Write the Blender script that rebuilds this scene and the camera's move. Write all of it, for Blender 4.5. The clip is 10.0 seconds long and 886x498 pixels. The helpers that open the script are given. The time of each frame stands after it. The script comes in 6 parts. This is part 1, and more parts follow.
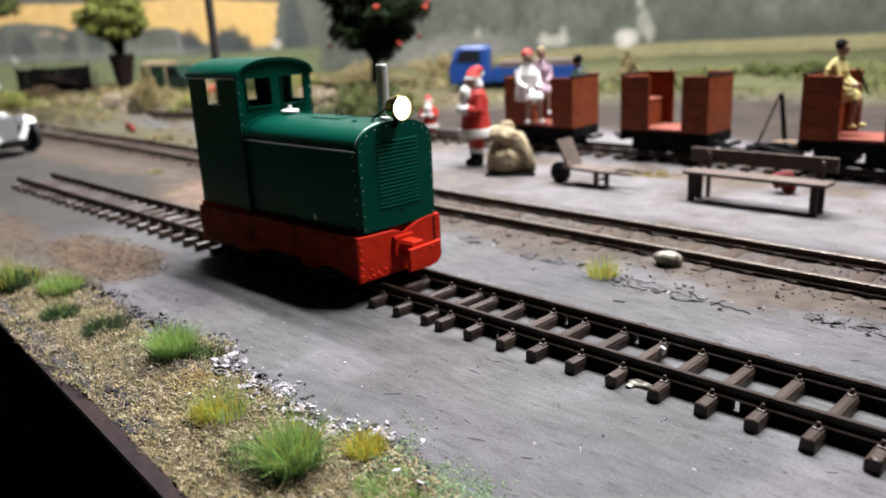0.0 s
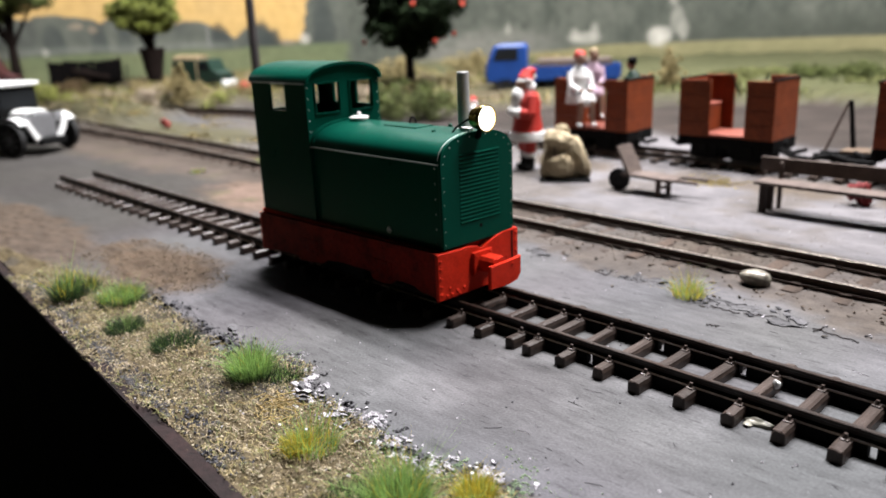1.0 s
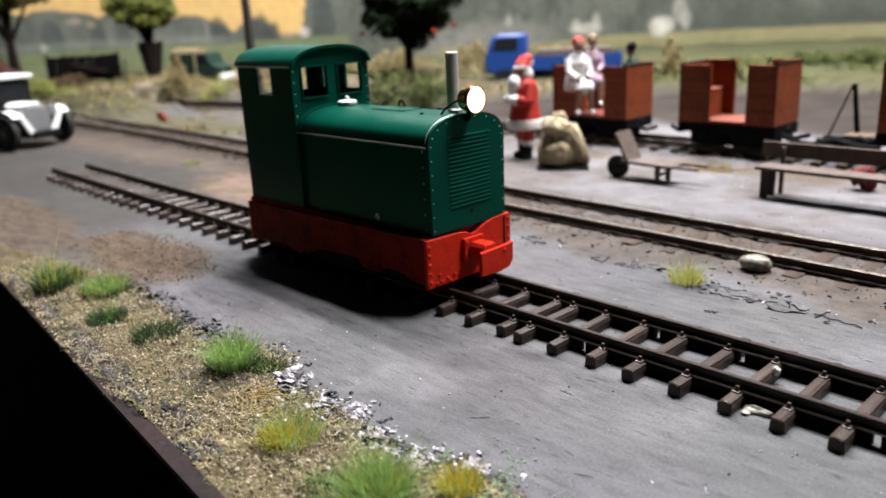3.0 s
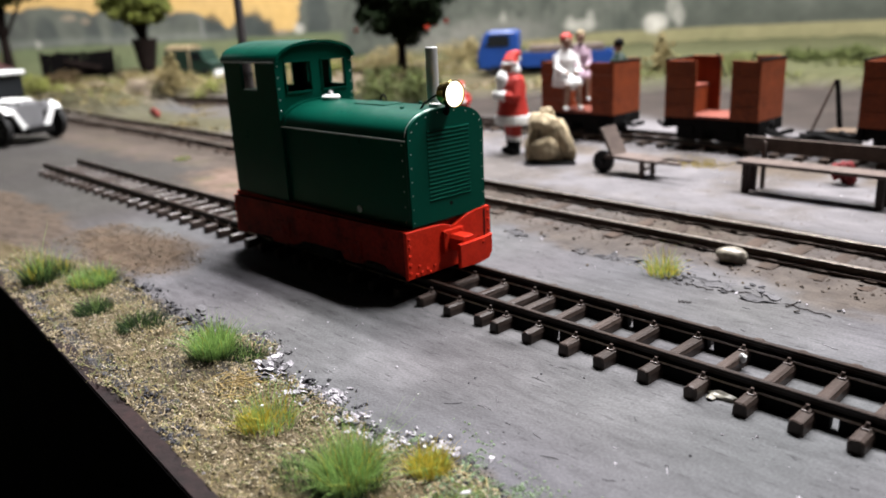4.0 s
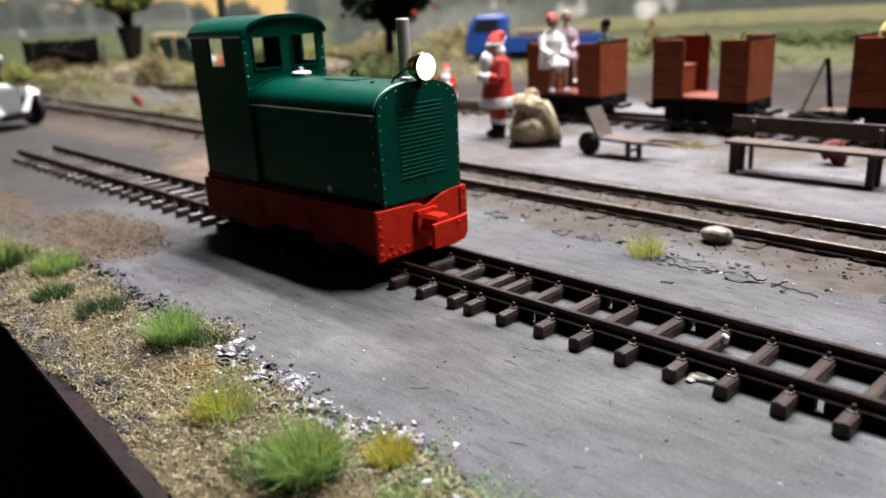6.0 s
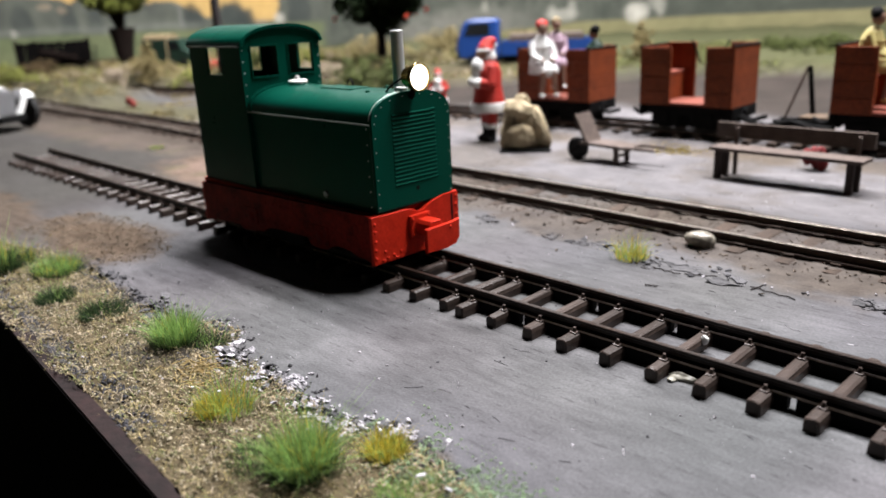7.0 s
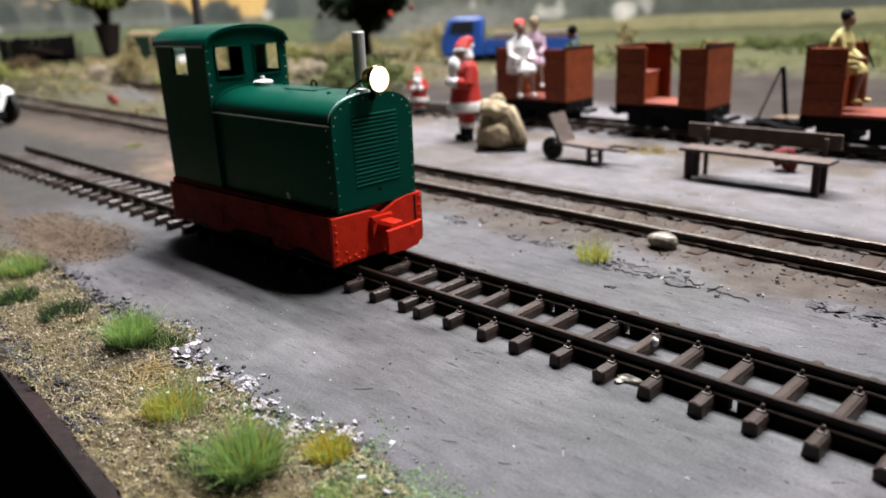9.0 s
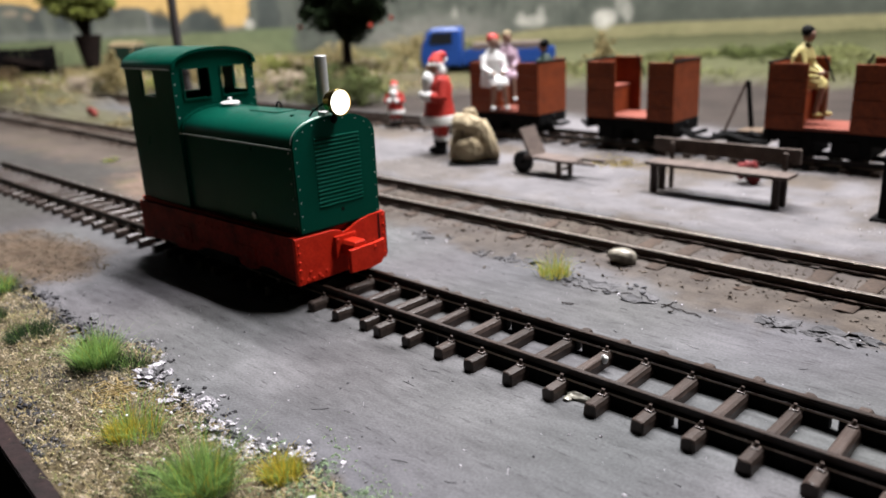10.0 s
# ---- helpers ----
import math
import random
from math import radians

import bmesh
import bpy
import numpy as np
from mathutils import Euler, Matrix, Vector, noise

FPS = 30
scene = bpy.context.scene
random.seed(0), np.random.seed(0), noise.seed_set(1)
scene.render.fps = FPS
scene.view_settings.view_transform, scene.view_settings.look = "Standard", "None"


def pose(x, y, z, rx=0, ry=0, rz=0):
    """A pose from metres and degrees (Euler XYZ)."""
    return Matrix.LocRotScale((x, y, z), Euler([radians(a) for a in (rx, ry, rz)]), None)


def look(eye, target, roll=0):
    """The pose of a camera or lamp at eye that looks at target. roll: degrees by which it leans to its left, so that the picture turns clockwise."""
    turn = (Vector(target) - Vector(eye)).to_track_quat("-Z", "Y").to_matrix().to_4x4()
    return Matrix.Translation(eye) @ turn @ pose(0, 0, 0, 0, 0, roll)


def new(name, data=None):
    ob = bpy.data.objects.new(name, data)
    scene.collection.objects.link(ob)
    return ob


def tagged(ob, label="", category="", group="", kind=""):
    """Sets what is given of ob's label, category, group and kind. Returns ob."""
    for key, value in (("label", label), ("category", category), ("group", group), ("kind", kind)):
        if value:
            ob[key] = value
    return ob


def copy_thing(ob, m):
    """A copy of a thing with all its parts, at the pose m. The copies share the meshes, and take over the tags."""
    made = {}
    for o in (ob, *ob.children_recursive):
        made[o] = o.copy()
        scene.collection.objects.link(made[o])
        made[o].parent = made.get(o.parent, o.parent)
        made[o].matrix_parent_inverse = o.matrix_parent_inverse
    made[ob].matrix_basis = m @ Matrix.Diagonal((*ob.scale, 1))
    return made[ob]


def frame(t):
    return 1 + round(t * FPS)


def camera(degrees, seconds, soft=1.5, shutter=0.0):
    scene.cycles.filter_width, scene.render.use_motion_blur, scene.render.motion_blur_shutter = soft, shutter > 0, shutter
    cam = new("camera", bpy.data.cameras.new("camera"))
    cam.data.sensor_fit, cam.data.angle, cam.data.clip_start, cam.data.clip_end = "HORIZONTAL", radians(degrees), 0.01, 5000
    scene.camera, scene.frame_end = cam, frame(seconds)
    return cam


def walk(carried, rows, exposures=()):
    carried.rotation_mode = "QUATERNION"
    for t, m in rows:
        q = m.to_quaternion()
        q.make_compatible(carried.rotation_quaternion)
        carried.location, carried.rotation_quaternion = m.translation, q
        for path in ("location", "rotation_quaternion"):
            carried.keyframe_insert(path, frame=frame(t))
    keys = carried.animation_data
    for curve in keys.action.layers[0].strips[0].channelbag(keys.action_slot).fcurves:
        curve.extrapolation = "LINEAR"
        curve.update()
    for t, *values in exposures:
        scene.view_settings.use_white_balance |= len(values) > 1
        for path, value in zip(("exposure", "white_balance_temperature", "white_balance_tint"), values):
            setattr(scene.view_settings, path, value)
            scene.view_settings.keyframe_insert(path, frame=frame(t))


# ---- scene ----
cam = camera(60.0, 10.0, soft=1.6)
cam.data.dof.use_dof = True
cam.data.dof.focus_distance = 0.172
cam.data.dof.aperture_fstop = 17.5
# seconds, eye in metres, yaw, pitch, roll
ROWS = [
    (0.0, 0.08219, -0.14120, 0.07656, 45.392, -16.008, -2.845),
    (0.5, 0.06724, -0.14336, 0.07910, 46.391, -16.271, -2.593),
    (1.0, 0.06100, -0.14590, 0.08054, 46.608, -16.385, -2.365),
    (1.5, 0.06253, -0.14485, 0.08026, 46.587, -16.362, -2.623),
    (2.0, 0.05980, -0.14245, 0.07939, 46.936, -16.426, -2.799),
    (2.5, 0.05809, -0.13998, 0.07686, 47.006, -16.632, -2.875),
    (4.0, 0.06609, -0.13874, 0.07574, 46.786, -16.963, -2.855),
    (4.5, 0.06671, -0.13510, 0.07286, 46.835, -17.092, -3.201),
    (5.0, 0.06496, -0.13008, 0.07199, 46.938, -17.307, -3.088),
    (5.5, 0.06361, -0.12829, 0.07005, 46.793, -17.577, -3.151),
    (7.0, 0.06911, -0.13447, 0.07342, 45.720, -17.655, -2.852),
    (7.5, 0.06994, -0.13321, 0.07525, 45.614, -17.681, -2.767),
    (8.0, 0.07192, -0.13129, 0.07355, 45.483, -17.835, -2.775),
    (8.5, 0.07267, -0.12997, 0.07321, 45.348, -17.855, -2.801),
    (9.0, 0.07573, -0.12874, 0.07443, 45.166, -17.915, -2.571),
    (9.5, 0.07816, -0.12869, 0.07806, 44.770, -17.655, -2.568),
    (10.0, 0.08342, -0.12581, 0.07895, 44.238, -17.558, -2.764),
]
walk(cam, [(t, pose(x, y, z, 90 + pitch, 0, yaw) @ pose(0, 0, 0, 0, 0, roll)) for t, x, y, z, yaw, pitch, roll in ROWS],
     [(0.0, 0.04), (4.0, 0.0), (7.0, -0.06), (10.0, -0.12)])

# ---- light: ceiling lamps of the exhibition room, above and behind the layout, plus fill ----
world = bpy.data.worlds.new("room_air")
world.use_nodes = True
world.node_tree.nodes["Background"].inputs[0].default_value = (0.9, 0.95, 1.0, 1)
world.node_tree.nodes["Background"].inputs[1].default_value = 0.004
scene.world = world


def overhead_lamp(x, y, z, sx, sy, watts, target):
    data = bpy.data.lights.new("lamp_light", "AREA")
    data.shape, data.size, data.size_y, data.energy = "RECTANGLE", sx, sy, watts
    data.color = (1.0, 0.98, 1.0)
    ob = new("lamp_light", data)
    ob.matrix_world = look((x, y, z), target)
    return ob


# the third lamp has no known source; added to brighten the far end
LAMPS = [(-0.15, 0.37, 0.80, 1.10, 0.05, 38.5), (-0.15, 0.28, 0.92, 0.6, 0.05, 19.5), (-0.75, 0.62, 1.20, 1.0, 0.18, 23.0)]
for lx, ly, lz, sx, sy, watts in LAMPS:
    overhead_lamp(lx, ly, lz, sx, sy, watts, (lx, ly, 0))

K = 0.001  # all building below is in millimetres


# ---- materials ----
def material(name, colour, rough=0.6, metal=0.0, vary=0.25, grain=1.2, stain=12.0, bump=0.15, second=None, island=0.0, random_ob=0.0, spec=0.25):
    """A node material: base colour varied at two scales (in mm), with fine relief."""
    m = bpy.data.materials.new(name)
    m.use_nodes = True
    nt = m.node_tree
    n, l = nt.nodes, nt.links
    b = n["Principled BSDF"]
    b.inputs["Roughness"].default_value = rough
    b.inputs["Metallic"].default_value = metal
    b.inputs["Specular IOR Level"].default_value = spec
    co = n.new("ShaderNodeTexCoord")
    fine = n.new("ShaderNodeTexNoise")
    fine.inputs["Scale"].default_value = 1000.0 / grain
    fine.inputs["Detail"].default_value = 4
    wide = n.new("ShaderNodeTexNoise")
    wide.inputs["Scale"].default_value = 1000.0 / stain
    wide.inputs["Detail"].default_value = 3
    l.new(co.outputs["Object"], fine.inputs["Vector"])
    l.new(co.outputs["Object"], wide.inputs["Vector"])
    c2 = second or tuple(c * 0.55 for c in colour)
    mix = n.new("ShaderNodeMix")
    mix.data_type = "RGBA"
    mix.inputs[6].default_value = (*colour, 1)
    mix.inputs[7].default_value = (*c2, 1)
    ramp = n.new("ShaderNodeMapRange")
    ramp.inputs["From Min"].default_value, ramp.inputs["From Max"].default_value = 0.4, 0.68
    ramp.inputs["To Max"].default_value = min(1.0, vary * 2.2)
    l.new(wide.outputs["Fac"], ramp.inputs["Value"])
    l.new(ramp.outputs["Result"], mix.inputs[0])
    hsv = n.new("ShaderNodeHueSaturation")
    l.new(mix.outputs[2], hsv.inputs["Color"])
    val = n.new("ShaderNodeMapRange")
    val.inputs["From Min"].default_value, val.inputs["From Max"].default_value = 0.3, 0.7
    val.inputs["To Min"].default_value, val.inputs["To Max"].default_value = 1 - vary, 1 + vary
    l.new(fine.outputs["Fac"], val.inputs["Value"])
    out = val.outputs["Result"]
    if island or random_ob:
        src = n.new("ShaderNodeNewGeometry" if island else "ShaderNodeObjectInfo")
        sp = n.new("ShaderNodeMapRange")
        amount = island or random_ob
        sp.inputs["To Min"].default_value, sp.inputs["To Max"].default_value = 1 - amount, 1 + amount
        l.new(src.outputs["Random Per Island" if island else "Random"], sp.inputs["Value"])
        mul = n.new("ShaderNodeMath")
        mul.operation = "MULTIPLY"
        l.new(out, mul.inputs[0])
        l.new(sp.outputs["Result"], mul.inputs[1])
        out = mul.outputs[0]
    l.new(out, hsv.inputs["Value"])
    l.new(hsv.outputs["Color"], b.inputs["Base Color"])
    rr = n.new("ShaderNodeMapRange")
    rr.inputs["To Min"].default_value, rr.inputs["To Max"].default_value = max(0.02, rough - 0.12), min(1, rough + 0.12)
    l.new(wide.outputs["Fac"], rr.inputs["Value"])
    l.new(rr.outputs["Result"], b.inputs["Roughness"])
    if bump:
        bp = n.new("ShaderNodeBump")
        bp.inputs["Strength"].default_value = bump
        bp.inputs["Distance"].default_value = grain * K * 0.5
        l.new(fine.outputs["Fac"], bp.inputs["Height"])
        l.new(bp.outputs["Normal"], b.inputs["Normal"])
    return m


def fibre(name, colour, second):
    """Thin plastic grass fibre that lets light through."""
    m = material(name, colour, 0.7, vary=0.12, grain=2.0, stain=6, bump=0, island=0.4, second=second)
    n, l = m.node_tree.nodes, m.node_tree.links
    b = n["Principled BSDF"]
    tr = n.new("ShaderNodeBsdfTranslucent")
    mx = n.new("ShaderNodeMixShader")
    mx.inputs[0].default_value = 0.5
    l.new(b.inputs["Base Color"].links[0].from_socket, tr.inputs["Color"])
    l.new(b.outputs[0], mx.inputs[1])
    l.new(tr.outputs[0], mx.inputs[2])
    l.new(mx.outputs[0], n["Material Output"].inputs["Surface"])
    return m


GREEN = material("green_enamel", (0.0010, 0.037, 0.0235), 0.33, vary=0.08, grain=0.5, stain=9, bump=0.05, spec=0.09, second=(0.0008, 0.031, 0.019))
GREEN.node_tree.nodes["Principled BSDF"].inputs["Specular Tint"].default_value = (0.03, 0.85, 0.60, 1)
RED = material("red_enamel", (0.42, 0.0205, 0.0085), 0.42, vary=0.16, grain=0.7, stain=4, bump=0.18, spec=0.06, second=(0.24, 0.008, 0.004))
# darker copy of the red: grime mottling plus the frame side's shade
RED_GRIME_SHADE = material("grimy_shaded_red_enamel", (0.15, 0.0070, 0.0035), 0.6, vary=0.35, grain=1.2, stain=7, bump=0.2, spec=0.06, second=(0.045, 0.0035, 0.0025))
CHIP = material("worn_bright_metal", (0.24, 0.28, 0.255), 0.45, 0.4, vary=0.2, grain=0.4, bump=0.1)
BLACK = material("black_paint", (0.005, 0.005, 0.005), 0.75, spec=0.06, vary=0.3, grain=0.8, bump=0.1)
RUSTY = material("rusty_rail", (0.045, 0.029, 0.021), 0.7, vary=0.35, grain=1.0, stain=14, bump=0.2, second=(0.03, 0.018, 0.012))
IRON = material("brown_rail_plastic", (0.0135, 0.0072, 0.0050), 0.45, vary=0.25, grain=0.6, stain=7, bump=0.1)
# foot worn pale, brightened further to draw its highlight line in colour
RAILFOOT = material("worn_highlit_rail_foot", (0.27, 0.205, 0.155), 0.45, vary=0.35, grain=0.8, stain=9, bump=0.1)
RAILTOP = material("rail_metal", (0.020, 0.0112, 0.0078), 0.42, 0.3, vary=0.4, grain=1.0, stain=15, bump=0.05)
BRIGHT = material("polished_rail", (0.22, 0.19, 0.165), 0.38, 0.8, vary=0.45, grain=1.5, stain=25, bump=0.05)
SLEEPER = material("sleeper_plastic", (0.043, 0.0315, 0.027), 0.36, vary=0.3, grain=0.5, stain=4, bump=0.35, random_ob=0.25, second=(0.020, 0.014, 0.011), spec=0.2)
SLEEPER_OLD = material("weathered_sleeper", (0.034, 0.0215, 0.0145), 0.85, vary=0.35, grain=1.0, stain=8, bump=0.4, random_ob=0.25)
ALU = material("turned_aluminium", (0.42, 0.42, 0.42), 0.42, 0.4, vary=0.1, grain=0.4, bump=0.04)
WHITE = material("white_paint", (0.54, 0.54, 0.53), 0.5, vary=0.1, grain=0.8, bump=0.05)
BRASS = material("polished_brass", (0.42, 0.30, 0.08), 0.22, 1.0, vary=0.2, grain=0.6, bump=0.05)
GLUE = material("dried_glue", (0.21, 0.20, 0.165), 0.25, vary=0.15, grain=1.0, bump=0.1)
WOOD = material("grey_brown_wood", (0.078, 0.058, 0.049), 0.8, vary=0.3, grain=0.8, stain=6, bump=0.3)
WAGON = material("red_brown_wood", (0.172, 0.0345, 0.0088), 0.55, vary=0.30, grain=1.2, stain=8, bump=0.2)
LEGW = material("dark_stained_leg", (0.030, 0.021, 0.018), 0.8, vary=0.3, grain=0.8, stain=6, bump=0.3)
BROWNDECK = material("tan_deck_board", (0.085, 0.058, 0.038), 0.85, vary=0.3, grain=0.8, stain=6, bump=0.3)
SEAT = material("light_red_seat", (0.135, 0.033, 0.020), 0.6, vary=0.15, grain=1.2, bump=0.1)
SACKCLOTH = material("sackcloth", (0.29, 0.235, 0.15), 0.9, vary=0.25, grain=0.7, stain=6, bump=0.4)
COAT = material("red_cloth_paint", (0.30, 0.020, 0.014), 0.6, vary=0.15, grain=1.0, bump=0.1)
LILAC = material("lilac_paint", (0.30, 0.21, 0.26), 0.6, vary=0.15, grain=1.0, bump=0.1)
SILVER = material("silver_paint", (0.15, 0.15, 0.155), 0.4, 0.2, vary=0.15, grain=1.2, bump=0.08)
TANWEED = material("dry_tan_grass", (0.185, 0.148, 0.066), 0.9, vary=0.2, grain=4, stain=40, bump=0, island=0.35, second=(0.085, 0.07, 0.035))
MINT = material("mint_flock", (0.115, 0.165, 0.090), 0.9, vary=0.2, grain=0.6, stain=8, bump=0.2, island=0.35, second=(0.14, 0.165, 0.11))
EARTHC = material("brown_earth_crumb", (0.092, 0.070, 0.047), 0.9, vary=0.25, grain=0.6, stain=12, bump=0.3, island=0.3, second=(0.070, 0.052, 0.034))
PALEWEED = material("bleached_pink_grass", (0.27, 0.22, 0.165), 0.9, vary=0.2, grain=4, stain=40, bump=0, island=0.35, second=(0.15, 0.125, 0.08))
OLIVEWEED = material("olive_grass", (0.100, 0.108, 0.036), 0.9, vary=0.2, grain=4, stain=60, bump=0, island=0.3, second=(0.075, 0.072, 0.034))
GREENWEED = material("dull_green_grass", (0.150, 0.160, 0.038), 0.9, vary=0.2, grain=4, stain=40, bump=0, island=0.35, second=(0.055, 0.062, 0.02))
BROWNWEED = material("brown_weed", (0.075, 0.050, 0.022), 0.9, vary=0.2, grain=4, stain=40, bump=0, island=0.35, second=(0.045, 0.034, 0.016))
FLESH = material("beige_paint", (0.198, 0.1188, 0.0864), 0.6, vary=0.1, grain=1.0, bump=0.05)
YELLOW = material("yellow_paint", (0.38, 0.32, 0.125), 0.6, vary=0.15, grain=1.0, bump=0.05)
BLUE = material("blue_paint", (0.009, 0.036, 0.1512), 0.4, vary=0.12, grain=1.5, stain=12, bump=0.04)
DKGREEN = material("dark_green_paint", (0.010, 0.026, 0.018), 0.5, vary=0.2, grain=1.5, bump=0.08)
CREAM = material("cream_canvas", (0.165, 0.125, 0.068), 0.8, vary=0.2, grain=1.5, bump=0.1)
CHROME = material("chrome", (0.56, 0.56, 0.56), 0.15, 1.0, vary=0.08, grain=1.0, bump=0.02)
RUBBER = material("rubber", (0.009, 0.009, 0.009), 0.75, vary=0.2, grain=0.8, bump=0.1)
DARKGLASS = material("dark_glass", (0.010, 0.011, 0.012), 0.2, spec=0.1, vary=0.1, grain=2.0, bump=0.0)
STONE = material("glossy_pebble", (0.19, 0.172, 0.14), 0.2, vary=0.35, grain=1.5, stain=4, bump=0.3, second=(0.036, 0.03, 0.024))
GRAVEL = material("tan_gravel", (0.176, 0.140, 0.088), 0.9, vary=0.34, grain=0.6, stain=7, bump=0.3, island=0.40, second=(0.090, 0.068, 0.038))
STRAW = material("pale_straw", (0.27, 0.195, 0.075), 0.8, vary=0.2, grain=1.0, bump=0, island=0.3)
BALLAST = material("brown_ballast", (0.0546, 0.04056, 0.03016), 0.9, vary=0.25, grain=0.8, stain=14, bump=0.3, island=0.35, second=(0.0676, 0.0572, 0.0468))
CRUST = material("grey_plaster_crust", (0.055, 0.053, 0.056), 0.85, vary=0.25, grain=0.9, stain=6, bump=0.4, island=0.3)
FLAKE = material("plaster_flake", (0.27, 0.258, 0.275), 0.8, vary=0.2, grain=0.8, stain=4, bump=0.3, island=0.45, second=(0.16, 0.15, 0.165))
CREAMSTONE = material("cream_gravel", (0.25, 0.215, 0.15), 0.85, vary=0.2, grain=0.5, stain=15, bump=0.3, island=0.35)
OLIVE = material("olive_gravel", (0.078, 0.070, 0.034), 0.9, vary=0.25, grain=0.5, stain=12, bump=0.3, island=0.45)
BUSHDK = material("dark_bush", (0.046, 0.058, 0.012), 0.85, vary=0.2, grain=4, stain=20, bump=0, island=0.45, second=(0.028, 0.032, 0.012))
GRIT = material("dark_grit", (0.034, 0.033, 0.037), 0.85, vary=0.3, grain=0.6, bump=0.3, island=0.5)
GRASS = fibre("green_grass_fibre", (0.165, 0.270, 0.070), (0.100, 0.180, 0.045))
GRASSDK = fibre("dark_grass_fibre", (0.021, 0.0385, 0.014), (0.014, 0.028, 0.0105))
GRASSYL = fibre("yellow_grass_fibre", (0.36, 0.285, 0.030), (0.31, 0.265, 0.040))
LEAFDK = material("dark_leaf", (0.0065, 0.011, 0.0045), 0.9, spec=0.05, vary=0.2, grain=4, stain=30, bump=0, island=0.5)
LEAFYL = material("yellow_green_leaf", (0.1275, 0.1425, 0.02625), 0.8, vary=0.2, grain=4, stain=40, bump=0, island=0.45, second=(0.0525, 0.0675, 0.015))
BARK = material("dark_bark", (0.011, 0.0075, 0.0065), 0.9, spec=0.05, vary=0.3, grain=2, stain=10, bump=0.4)
FRUIT = material("red_fruit", (0.266, 0.0245, 0.0105), 0.5, vary=0.1, grain=3, bump=0)
POLE = material("tarred_pole", (0.022, 0.018, 0.018), 0.75, vary=0.3, grain=2, stain=20, bump=0.3)
EDGEW = material("stained_edge_board", (0.0115, 0.0052, 0.0050), 0.75, spec=0.12, second=(0.006, 0.0045, 0.0045), vary=0.4, grain=1.5, stain=18, bump=0.2)
FASCIA = material("dark_fascia", (0.0022, 0.0018, 0.0018), 0.95, vary=0.3, grain=3, stain=30, bump=0.05, spec=0.04)
WALLP = material("dim_wall_paint", (0.02, 0.02, 0.02), 0.9, vary=0.1, grain=20, stain=300, bump=0.05)
CEILP = material("ceiling_paint", (0.05, 0.05, 0.05), 0.9, vary=0.06, grain=20, stain=300, bump=0.05)
FLOORP = material("dark_carpet", (0.03, 0.028, 0.027), 0.95, vary=0.2, grain=8, stain=200, bump=0.2)

LENS = bpy.data.materials.new("lit_lamp_lens")
LENS.use_nodes = True
LENS.node_tree.nodes["Principled BSDF"].inputs["Base Color"].default_value = (0.9, 0.88, 0.8, 1)
LENS.node_tree.nodes["Principled BSDF"].inputs["Emission Color"].default_value = (1.0, 0.96, 0.85, 1)
LENS.node_tree.nodes["Principled BSDF"].inputs["Emission Strength"].default_value = 4.0


